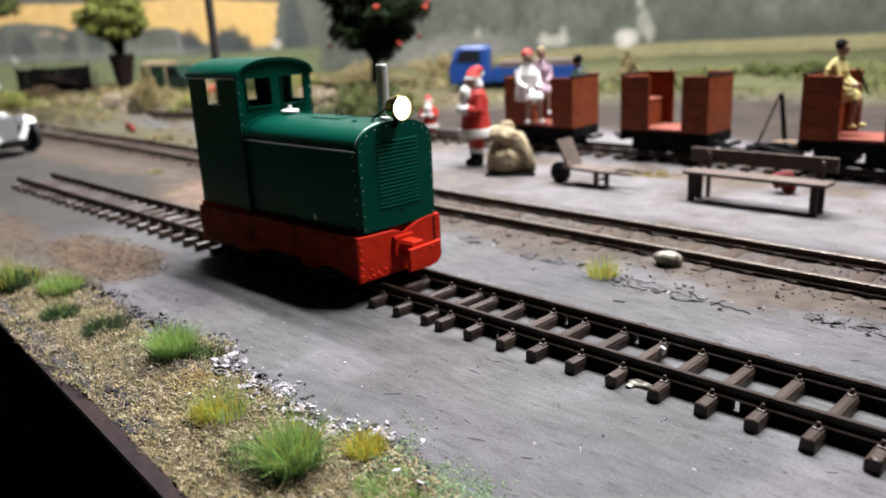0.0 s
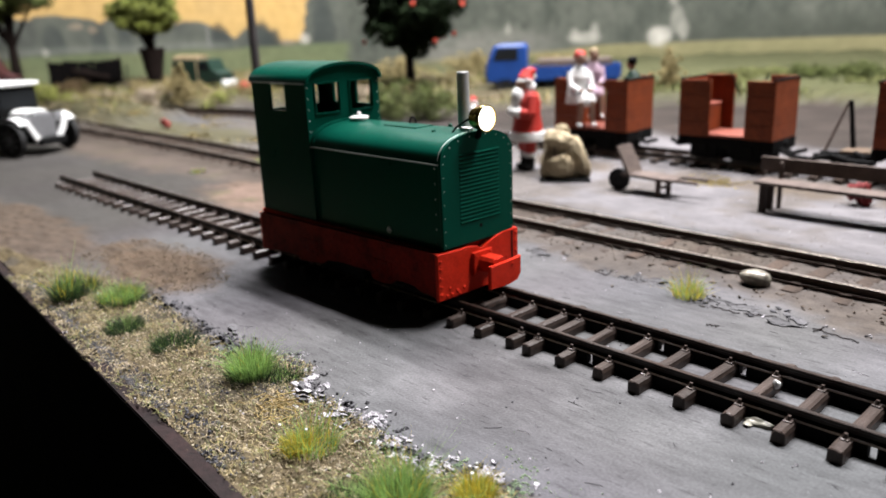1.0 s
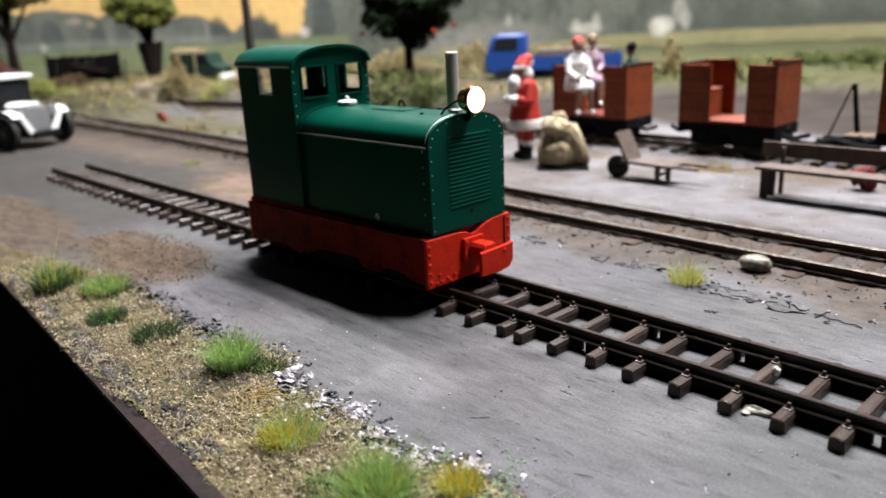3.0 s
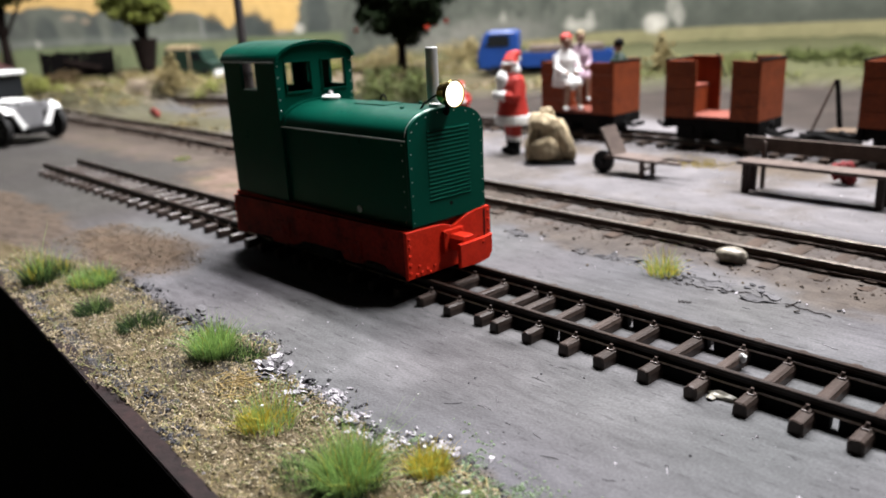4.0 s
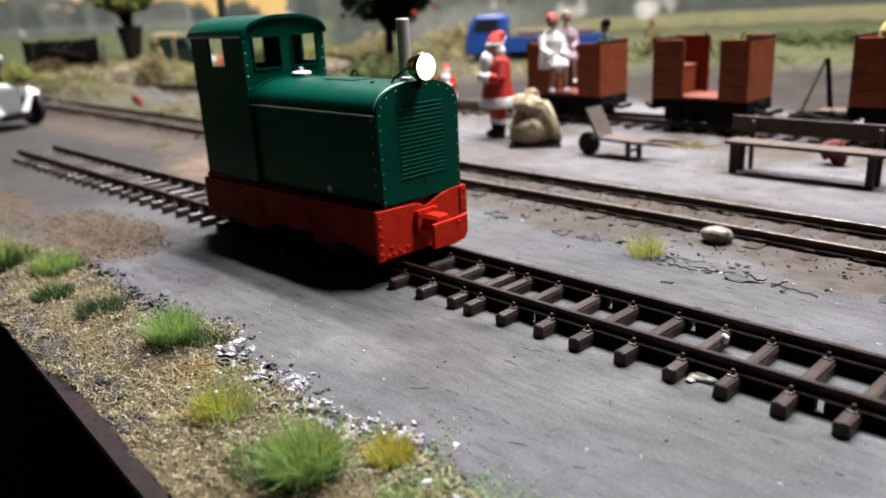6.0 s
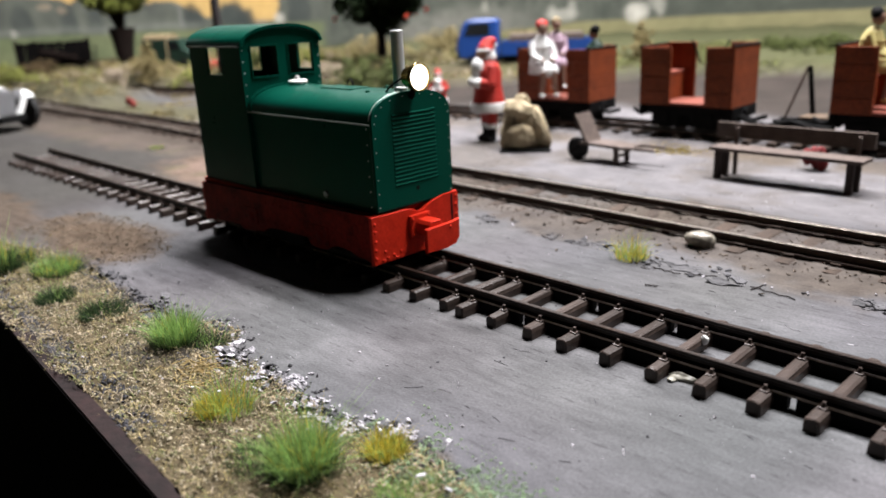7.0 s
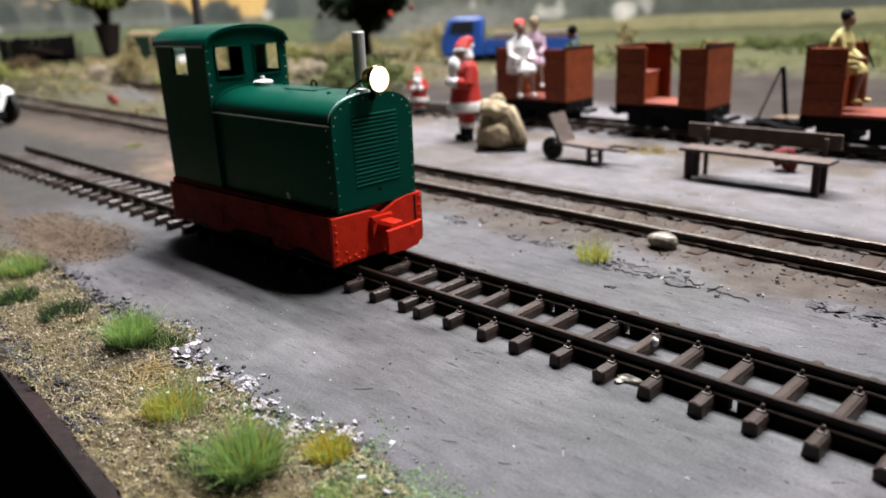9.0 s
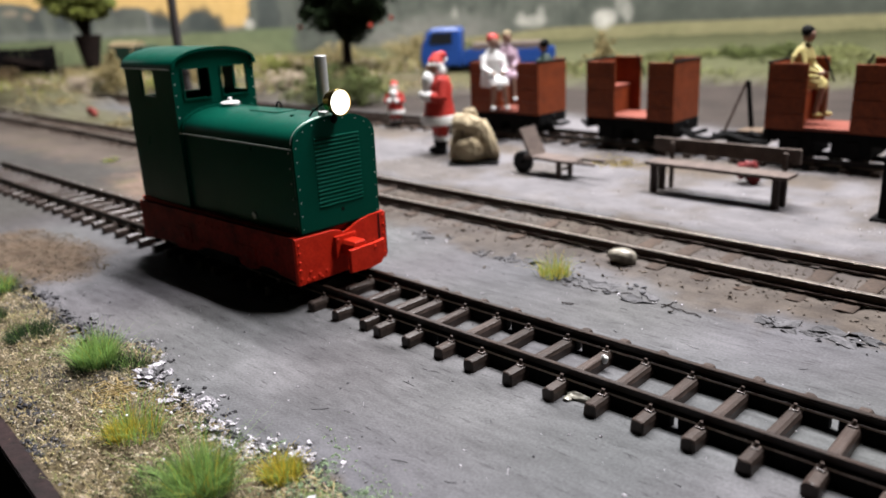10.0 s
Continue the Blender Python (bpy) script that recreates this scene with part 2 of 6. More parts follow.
def painted(name, attribute, rough=0.9, grain=6.0, vary=0.12, bump=0.0, streak=0.0):
    """Colour from a mesh attribute, with grain over it."""
    m = bpy.data.materials.new(name)
    m.use_nodes = True
    n, l = m.node_tree.nodes, m.node_tree.links
    b = n["Principled BSDF"]
    b.inputs["Roughness"].default_value = rough
    b.inputs["Specular IOR Level"].default_value = 0.10
    at = n.new("ShaderNodeAttribute")
    at.attribute_name = attribute
    co = n.new("ShaderNodeTexCoord")
    no = n.new("ShaderNodeTexNoise")
    no.inputs["Scale"].default_value = 1000 / grain
    no.inputs["Detail"].default_value = 5
    l.new(co.outputs["Object"], no.inputs["Vector"])
    mr = n.new("ShaderNodeMapRange")
    mr.inputs["From Min"].default_value, mr.inputs["From Max"].default_value = 0.3, 0.7
    mr.inputs["To Min"].default_value, mr.inputs["To Max"].default_value = 1 - vary, 1 + vary
    l.new(no.outputs["Fac"], mr.inputs["Value"])
    hs = n.new("ShaderNodeHueSaturation")
    l.new(at.outputs["Color"], hs.inputs["Color"])
    value = mr.outputs["Result"]
    if streak:
        mp = n.new("ShaderNodeMapping")
        mp.inputs["Scale"].default_value = (110, 520, 300)
        st = n.new("ShaderNodeTexNoise")
        st.inputs["Scale"].default_value, st.inputs["Detail"].default_value = 1.0, 5
        l.new(co.outputs["Object"], mp.inputs["Vector"])
        l.new(mp.outputs["Vector"], st.inputs["Vector"])
        sr = n.new("ShaderNodeMapRange")
        sr.inputs["From Min"].default_value, sr.inputs["From Max"].default_value = 0.32, 0.62
        sr.inputs["To Min"].default_value, sr.inputs["To Max"].default_value = 1 - streak, 1 + 0.4 * streak
        l.new(st.outputs["Fac"], sr.inputs["Value"])
        mu = n.new("ShaderNodeMath")
        mu.operation = "MULTIPLY"
        l.new(value, mu.inputs[0])
        l.new(sr.outputs["Result"], mu.inputs[1])
        mp2 = n.new("ShaderNodeMapping")
        mp2.inputs["Scale"].default_value = (150, 1100, 300)
        mp2.inputs["Rotation"].default_value = (0, 0, 0.10)
        sc = n.new("ShaderNodeTexNoise")
        sc.inputs["Scale"].default_value, sc.inputs["Detail"].default_value = 1.0, 2
        l.new(co.outputs["Object"], mp2.inputs["Vector"])
        l.new(mp2.outputs["Vector"], sc.inputs["Vector"])
        s2 = n.new("ShaderNodeMapRange")
        s2.inputs["From Min"].default_value, s2.inputs["From Max"].default_value = 0.628, 0.69
        s2.inputs["To Min"].default_value, s2.inputs["To Max"].default_value = 1.0, 0.58
        l.new(sc.outputs["Fac"], s2.inputs["Value"])
        mu2 = n.new("ShaderNodeMath")
        mu2.operation = "MULTIPLY"
        l.new(mu.outputs[0], mu2.inputs[0])
        l.new(s2.outputs["Result"], mu2.inputs[1])
        value = mu2.outputs[0]
        # pale dry-brushed strokes and darker smears
        for size, turn, lo, hi, gain in (((120, 430, 300), -0.06, 0.58, 0.72, 1.10), ((60, 170, 300), 0.16, 0.52, 0.74, 0.80), ((35, 60, 50), 0.4, 0.45, 0.70, 1.12)):
            mp3 = n.new("ShaderNodeMapping")
            mp3.inputs["Scale"].default_value = size
            mp3.inputs["Rotation"].default_value = (0, 0, turn)
            mp3.inputs["Location"].default_value = (gain * 7, 3, 1)
            ns = n.new("ShaderNodeTexNoise")
            ns.inputs["Scale"].default_value, ns.inputs["Detail"].default_value = 1.0, 4
            ns.inputs["Distortion"].default_value = 0.4
            l.new(co.outputs["Object"], mp3.inputs["Vector"])
            l.new(mp3.outputs["Vector"], ns.inputs["Vector"])
            s3 = n.new("ShaderNodeMapRange")
            s3.inputs["From Min"].default_value, s3.inputs["From Max"].default_value = lo, hi
            s3.inputs["To Min"].default_value, s3.inputs["To Max"].default_value = 1.0, gain
            l.new(ns.outputs["Fac"], s3.inputs["Value"])
            mu3 = n.new("ShaderNodeMath")
            mu3.operation = "MULTIPLY"
            l.new(value, mu3.inputs[0])
            l.new(s3.outputs["Result"], mu3.inputs[1])
            value = mu3.outputs[0]
    l.new(value, hs.inputs["Value"])
    l.new(hs.outputs["Color"], b.inputs["Base Color"])
    if bump:
        bp = n.new("ShaderNodeBump")
        bp.inputs["Strength"].default_value = bump
        bp.inputs["Distance"].default_value = grain * K * 0.4
        l.new(no.outputs["Fac"], bp.inputs["Height"])
        l.new(bp.outputs["Normal"], b.inputs["Normal"])
    return m


GROUNDM = painted("plaster_and_earth", "paint", 0.80, 0.6, 0.18, 0.60, 0.12)
BACKM = painted("printed_backdrop", "paint", 0.9, 14.0, 0.10)


# ---- mesh helpers (millimetres) ----
def part(name, bm, mat, parent=None, label="", smooth=False):
    """Links a bmesh (in mm) as one mesh object, under a thing or a part."""
    me = bpy.data.meshes.new(name)
    bmesh.ops.scale(bm, vec=(K, K, K), verts=bm.verts)
    bmesh.ops.recalc_face_normals(bm, faces=bm.faces)
    bm.to_mesh(me)
    bm.free()
    for one in (mat if isinstance(mat, (list, tuple)) else [mat]):
        me.materials.append(one)
    if smooth:
        for p in me.polygons:
            p.use_smooth = True
        me.set_sharp_from_angle(angle=radians(38))
    ob = new(name, me)
    if parent:
        ob.parent = parent
    if label:
        ob["label"] = label
    return ob


def thing(name, x, y, z, turn, label, category, group=""):
    ob = new(name)
    ob.empty_display_size = 0.01
    ob.matrix_world = pose(x * K, y * K, z * K, 0, 0, turn)
    return tagged(ob, label, category, group)


def raw(name, verts, faces, mat, parent=None, label="", smooth=False):
    me = bpy.data.meshes.new(name)
    me.from_pydata((np.asarray(verts, float) * K).tolist(), [], faces)
    for one in (mat if isinstance(mat, (list, tuple)) else [mat]):
        me.materials.append(one)
    if smooth:
        for p in me.polygons:
            p.use_smooth = True
    ob = new(name, me)
    if parent:
        ob.parent = parent
    if label:
        ob["label"] = label
    return ob


def box(bm, x0, x1, y0, y1, z0, z1, bevel=0.0, turn=None, mat=0):
    vs = [bm.verts.new((x, y, z)) for x in (x0, x1) for y in (y0, y1) for z in (z0, z1)]
    fs = [bm.faces.new([vs[i] for i in q]) for q in ((0, 1, 3, 2), (4, 6, 7, 5), (0, 4, 5, 1), (2, 3, 7, 6), (0, 2, 6, 4), (1, 5, 7, 3))]
    for f in fs:
        f.material_index = mat
    if turn is not None:
        bmesh.ops.transform(bm, matrix=turn, verts=vs)
    if bevel:
        bmesh.ops.bevel(bm, geom=list({e for f in fs for e in f.edges}), offset=bevel, segments=2, affect="EDGES", profile=0.6)
    return bm


def prism(bm, outline, axis, a0, a1, mat=0, bevel=0.0):
    """Extrudes an outline of 2D points along an axis: x (points y, z), y (points x, z) or z (points x, y)."""
    def put(p, a):
        return {"x": (a, p[0], p[1]), "y": (p[0], a, p[1]), "z": (p[0], p[1], a)}[axis]
    lo = [bm.verts.new(put(p, a0)) for p in outline]
    hi = [bm.verts.new(put(p, a1)) for p in outline]
    fs = [bm.faces.new(lo), bm.faces.new(hi[::-1])]
    k = len(outline)
    for i in range(k):
        fs.append(bm.faces.new((lo[i], lo[(i + 1) % k], hi[(i + 1) % k], hi[i])))
    for f in fs:
        f.material_index = mat
    if bevel:
        bmesh.ops.bevel(bm, geom=list({e for f in fs[:2] for e in f.edges}), offset=bevel, segments=1, affect="EDGES")
    return bm


def rod(bm, p, q, r, r2=None, seg=12, mat=0):
    """A capped, tapered rod from p to q."""
    p, q = Vector(p), Vector(q)
    m = Matrix.Translation((p + q) / 2) @ (q - p).to_track_quat("Z", "Y").to_matrix().to_4x4()
    made = bmesh.ops.create_cone(bm, cap_ends=True, segments=seg, radius1=r, radius2=r if r2 is None else r2, depth=(q - p).length, matrix=m)
    for f in {f for v in made["verts"] for f in v.link_faces}:
        f.material_index = mat
    return bm


def lathe(bm, profile, m=None, seg=20, mat=0):
    """Turns a profile of (radius, height) round z, closed at both ends, then poses it by m."""
    m = m or Matrix()
    rings = []
    for r, h in profile:
        rings.append([bm.verts.new(m @ Vector((max(r, 1e-4) * math.cos(2 * math.pi * i / seg), max(r, 1e-4) * math.sin(2 * math.pi * i / seg), h))) for i in range(seg)])
    for a, b in zip(rings, rings[1:]):
        for i in range(seg):
            bm.faces.new((a[i], a[(i + 1) % seg], b[(i + 1) % seg], b[i])).material_index = mat
    bm.faces.new(rings[0][::-1]).material_index = mat
    bm.faces.new(rings[-1]).material_index = mat
    return bm


def tube(bm, points, r, seg=8, mat=0):
    for a, b in zip(points, points[1:]):
        rod(bm, a, b, r, seg=seg, mat=mat)
        bmesh.ops.create_icosphere(bm, subdivisions=1, radius=r, matrix=Matrix.Translation(b))
    return bm


def blob(bm, c, r, rough=0.15, freq=0.3, sub=3, seed=0.0, mat=0, turn=None):
    """A lumpy ellipsoid."""
    made = bmesh.ops.create_icosphere(bm, subdivisions=sub, radius=1.0)
    for v in made["verts"]:
        d = v.co.copy()
        k = 1 + rough * noise.noise(d / freq * 0.5 + Vector((seed, seed * 2, 3)))
        p = Vector((d.x * r[0] * k, d.y * r[1] * k, d.z * r[2] * k))
        v.co = (turn @ p if turn else p) + Vector(c)
    for f in {f for v in made["verts"] for f in v.link_faces}:
        f.material_index = mat
    return bm


RNG = np.random.default_rng(7)


def vnoise(x, y, size, seed):
    """Smooth value noise on a lattice of the given size in mm, about -1 to 1."""
    table = np.random.default_rng(seed).uniform(-1, 1, (257, 257))
    u, v = np.asarray(x) / size + 1000.37, np.asarray(y) / size + 1000.71
    i, j = np.floor(u).astype(int), np.floor(v).astype(int)
    f, g = u - i, v - j
    f, g = f * f * (3 - 2 * f), g * g * (3 - 2 * g)
    a, b, c, d = (table[(i + p) % 257, (j + q) % 257] for p, q in ((0, 0), (1, 0), (0, 1), (1, 1)))
    return (a * (1 - f) + b * f) * (1 - g) + (c * (1 - f) + d * f) * g


def step(a, b, x):
    t = np.clip((x - a) / (b - a), 0, 1)
    return t * t * (3 - 2 * t)


# ---- ground ----
def line2(x):
    """The middle of the metre gauge track."""
    return np.interp(x, [-900, -600, -500, -445, -360, -270, -140, -60, 0, 330], [112, 109.5, 110, 109, 106, 101.3, 95.6, 93.8, 92.5, 87])


def line3(x):
    """The middle of the wagon track, curving away at its far end."""
    return 238 - 0.0016 * np.minimum(0, np.asarray(x, float) + 580) ** 2


EDGE_X = [-420, -300, -235, -200, -178, -150, -130, -108, -98, -90, -82, -62, -39, -20, -6, 40, 120]
EDGE_Y = [-75, -72, -64, -56, -53, -56, -58, -56, -51, -50, -57, -59, -60, -57, -60, -63, -66]
FRONT0, FRONT_SLOPE = -90.9, -0.0747  # line of the front edge: y = FRONT0 + slope * (x + 42)


def front_y(x):
    return FRONT0 + FRONT_SLOPE * (np.asarray(x, float) + 42)


def verge_edge(x):
    return np.interp(x, EDGE_X, EDGE_Y)


def zones(x, y):
    """Soft masks of the surfaces: verge, earth, sand, ballast, platform, grass."""
    n1, n2, n3 = vnoise(x, y, 14, 1), vnoise(x, y, 4, 2), vnoise(x, y, 45, 3)
    w = 4.5 * n1 + 2.5 * n2
    verge = 1 - step(-1.5, 1.5, y - verge_edge(x) + 0.55 * w)
    earth = 1 - step(0.55, 1.15, np.hypot((x + 208) / 42, (y + 38) / 21) + 0.045 * w)
    earth = np.maximum(earth, 0.7 * (1 - step(0.7, 1.1, np.hypot((x + 315) / 110, (y + 56) / 24) + 0.04 * w)))
    sand = 1 - step(0.6, 1.15, np.hypot((x + 258) / 78, (y - 56) / 36) + 0.05 * w)
    sand = np.maximum(sand, 0.4 * (1 - step(0.55, 1.15, np.hypot((x + 430) / 240, (y - 78) / 34) + 0.06 * w)))
    ballast = (1 - step(22, 36, np.abs(y - line2(x) + 3) + 1.8 * w)) * (0.75 + 0.25 * n3)
    ballast = np.maximum(ballast, (1 - step(20, 36, np.abs(y - line3(x) - 2) + 2.5 * w)) * 0.7)
    plat = step(118, 132, y + w * 0.6) * (1 - step(np.where(x > -300, 305, 228), np.where(x > -300, 350, 256), y + 2.0 * w)) * step(-640, -560, x + 6 * w)
    back = np.interp(x, [-720, -480, -330, -190], [285, 300, 450, 530])
    grass = np.maximum(step(-10, 40, y - back + 5 * w + 20 * n3), step(640, 720, -x + 4 * w) * step(115, 150, y + 3 * w))
    grass = grass * (0.25 + 0.75 * step(14, 30, np.abs(y - line3(x)) + w))
    return verge, earth, sand, ballast, plat, grass


def ground_z(x, y):
    verge, earth, sand, ballast, plat, grass = zones(x, y)
    fine, mid, wide = vnoise(x, y, 1.6, 11), vnoise(x, y, 5, 12), vnoise(x, y, 22, 13)
    road = 0.10 * mid + 0.16 * wide + 0.07 * vnoise(x / 4, y, 1.3, 14)
    z = road + verge * (-0.5 + 0.55 * fine + 0.7 * mid + 0.5 * wide) + earth * (0.5 + 0.8 * fine + 0.7 * mid)
    z += sand * (0.3 * mid + 0.4 * fine) + ballast * (0.2 + 0.45 * fine + 0.4 * mid)
    far = np.hypot(x - 60, y + 140)
    z += grass * (2.0 * mid + 3 * wide) + 14 * step(560, 860, far) * grass + 2.5 * step(200, 225, y)
    return z


def lay_ground():
    xs = np.concatenate([np.linspace(-1750, -420, 90), np.arange(-412, -200, 2.6), np.arange(-200, 75, 1.05), np.linspace(80, 900, 60)])
    ts = np.concatenate([np.arange(0, 150, 1.05), np.arange(150, 330, 2.6), np.linspace(335, 1900, 100)])
    X = np.repeat(xs[:, None], len(ts), 1)
    Y = front_y(X) * np.clip(1 - ts / 150, 0, 1)[None, :] + np.where(ts < 150, 58.0 * ts / 150, ts - 92)[None, :]
    Z = ground_z(X, Y)
    nx, ny = X.shape
    idx = np.arange(nx * ny).reshape(nx, ny)
    faces = np.stack([idx[:-1, :-1], idx[1:, :-1], idx[1:, 1:], idx[:-1, 1:]], -1).reshape(-1, 4)
    ob = raw("ground", np.stack([X, Y, Z], -1).reshape(-1, 3), faces.tolist(), GROUNDM, smooth=True)
    verge, earth, sand, ballast, plat, grass = (m.reshape(-1, 1) for m in zones(X, Y))
    x, y = X.reshape(-1, 1), Y.reshape(-1, 1)
    streak = vnoise(x / 9, y, 1.3, 21) * 0.04 + vnoise(x / 3, y, 3.0, 22) * 0.06 + vnoise(x, y, 30, 23) * 0.10 + vnoise(x, y, 5, 28) * 0.06 + vnoise(x, y, 2.2, 29) * 0.06
    col = np.array([0.201, 0.197, 0.204]) * (1 + streak) * (1 + np.concatenate([vnoise(x, y, 37, 95), vnoise(x, y, 31, 96), vnoise(x, y, 43, 97)], 1) * 0.035)
    dark = step(0.3, 0.7, vnoise(x / 6, y + 0.12 * x, 1.2, 26)) * step(0.1, 0.6, vnoise(x, y, 17, 27))
    col = col * (1 - 0.22 * dark)
    pale = step(0.25, 0.8, vnoise(x, y, 9, 24) * 0.6 + vnoise(x, y, 26, 25))
    col = col * (1 + 0.22 * pale)

    def over(col, mask, rgb, rgb2, seed, size):
        k = 0.5 + 0.5 * vnoise(x, y, size, seed)
        return col * (1 - mask) + mask * (np.array(rgb) * k + np.array(rgb2) * (1 - k))
    yard = step(210, 300, -x + 18 * vnoise(x, y, 30, 45)) * (1 - step(95, 125, y))
    col = over(col, yard * 0.8, (0.098, 0.088, 0.075), (0.068, 0.059, 0.048), 46, 28)
    col = over(col, sand, (0.34, 0.235, 0.185), (0.23, 0.165, 0.115), 31, 9)
    col = over(col, sand * step(0.15, 0.6, vnoise(x, y, 13, 72)) * 0.55, (0.20, 0.20, 0.09), (0.17, 0.15, 0.09), 73, 4)
    col = over(col, earth, (0.215, 0.148, 0.098), (0.13, 0.09, 0.06), 32, 3)
    col = over(col, ballast, (0.21, 0.168, 0.132), (0.105, 0.078, 0.058), 33, 5)
    col = over(col, ballast * step(200, 320, -x) * 0.65, (0.12, 0.095, 0.08), (0.07, 0.056, 0.047), 98, 6)
    col = over(col, plat, (0.350, 0.330, 0.342), (0.25, 0.236, 0.245), 34, 9)
    col = over(col, plat * 0.75 * step(-0.1, 0.6, vnoise(x, y, 33, 85) + 0.4 * vnoise(x, y, 7, 86)), (0.26, 0.225, 0.20), (0.17, 0.148, 0.13), 87, 4)
    col = over(col, plat * 0.75 * step(194, 206, y + 3 * vnoise(x, y, 9, 81)) * (1 - step(216, 230, y + 4 * vnoise(x, y, 12, 82))) * step(-0.5, 0.3, vnoise(x, y, 20, 83)), (0.26, 0.20, 0.145), (0.16, 0.125, 0.09), 84, 7)
    col = over(col, step(np.where(x > -300, 300, 255), np.where(x > -300, 335, 285), y + 9 * vnoise(x, y, 20, 44)) * (1 - grass), (0.105, 0.082, 0.070), (0.056, 0.045, 0.038), 43, 18)
    col = over(col, verge, (0.24, 0.185, 0.10), (0.15, 0.115, 0.06), 35, 2.5)
    crack = np.exp(-((y - verge_edge(x) - 2.5 * vnoise(x, 0 * x + 9.0, 6, 89)) / 1.3) ** 2) * step(-0.2, 0.5, vnoise(x, y, 6, 47)) * step(-190, -170, x)
    col = over(col, crack * 0.8, (0.03, 0.03, 0.032), (0.05, 0.045, 0.045), 48, 3)
    col = over(col, verge * 0.65 * step(0.35, 0.7, vnoise(x, y, 11, 36)), (0.05, 0.05, 0.055), (0.10, 0.085, 0.07), 37, 3)
    col = over(col, grass, (0.20, 0.185, 0.075), (0.15, 0.12, 0.075), 38, 26)
    col = over(col, grass * step(-0.1, 0.5, vnoise(x, y, 48, 40)) * 0.7, (0.11, 0.13, 0.05), (0.16, 0.125, 0.075), 41, 14)
    col = over(col, plat * step(240, 420, -x) * 0.8, (0.215, 0.19, 0.165), (0.15, 0.138, 0.115), 57, 22)
    col = over(col, np.maximum(plat, step(520, 600, -x) * step(118, 132, y) * (1 - grass)) * step(430, 500, -x) * 0.85 * (1 - step(165, 190, y + 12 * vnoise(x, y, 26, 92) + 5 * vnoise(x, y, 6, 93))), (0.20, 0.19, 0.09), (0.17, 0.145, 0.09), 94, 9)
    col = over(col, grass * step(420, 620, y), (0.175, 0.178, 0.085), (0.14, 0.148, 0.068), 39, 60)
    col = col * 0.295
    layer = ob.data.color_attributes.new("paint", "FLOAT_COLOR", "POINT")
    layer.data.foreach_set("color", np.concatenate([col, np.ones_like(x)], 1).astype(np.float32).ravel())
    return tagged(ob, "grey plaster road with earth, ballast and gravel verge", "ground", kind="structure")


lay_ground()


def edge_board():
    """The wooden lip along the front of the layout and its dark fascia."""
    bm = bmesh.new()
    x0, x1 = -1750.0, 900.0
    a, b = float(front_y(x0)), float(front_y(x1))
    for lo, hi, w0, w1, m in ((-6.0, -0.75, -3.2, 0.15, 0),):
        vs = [bm.verts.new(p) for p in ((x0, a + w0, lo), (x1, b + w0, lo), (x1, b + w1, lo), (x0, a + w1, lo), (x0, a + w0, hi), (x1, b + w0, hi), (x1, b + w1, hi), (x0, a + w1, hi))]
        for q in ((0, 3, 2, 1), (4, 5, 6, 7), (0, 1, 5, 4), (1, 2, 6, 5), (2, 3, 7, 6), (3, 0, 4, 7)):
            bm.faces.new([vs[i] for i in q])
    tagged(part("trim", bm, EDGEW), "dark red-brown stained lip along the front edge", "edge board", kind="structure")
    # fascia coloured near black: the shadow on its face is put in
    bm = bmesh.new()
    vs = [bm.verts.new(p) for p in ((x0, a - 3.5, -180), (x1, b - 3.5, -180), (x1, b - 0.4, -180), (x0, a - 0.4, -180), (x0, a - 3.5, -1.2), (x1, b - 3.5, -1.2), (x1, b - 3.21, -1.2), (x0, a - 3.21, -1.2), (x1, b - 0.4, -6.2), (x0, a - 0.4, -6.2))]
    for q in ((0, 1, 5, 4), (4, 5, 6, 7), (7, 6, 8, 9), (9, 8, 2, 3), (0, 3, 2, 1)):
        bm.faces.new([vs[i] for i in q])
    bm.faces.new([vs[i] for i in (0, 4, 7, 9, 3)])
    bm.faces.new([vs[i] for i in (1, 2, 8, 6, 5)])
    tagged(part("fascia", bm, FASCIA), "fascia board below the front edge, blackened for its shadow", "fascia", kind="structure")


edge_board()


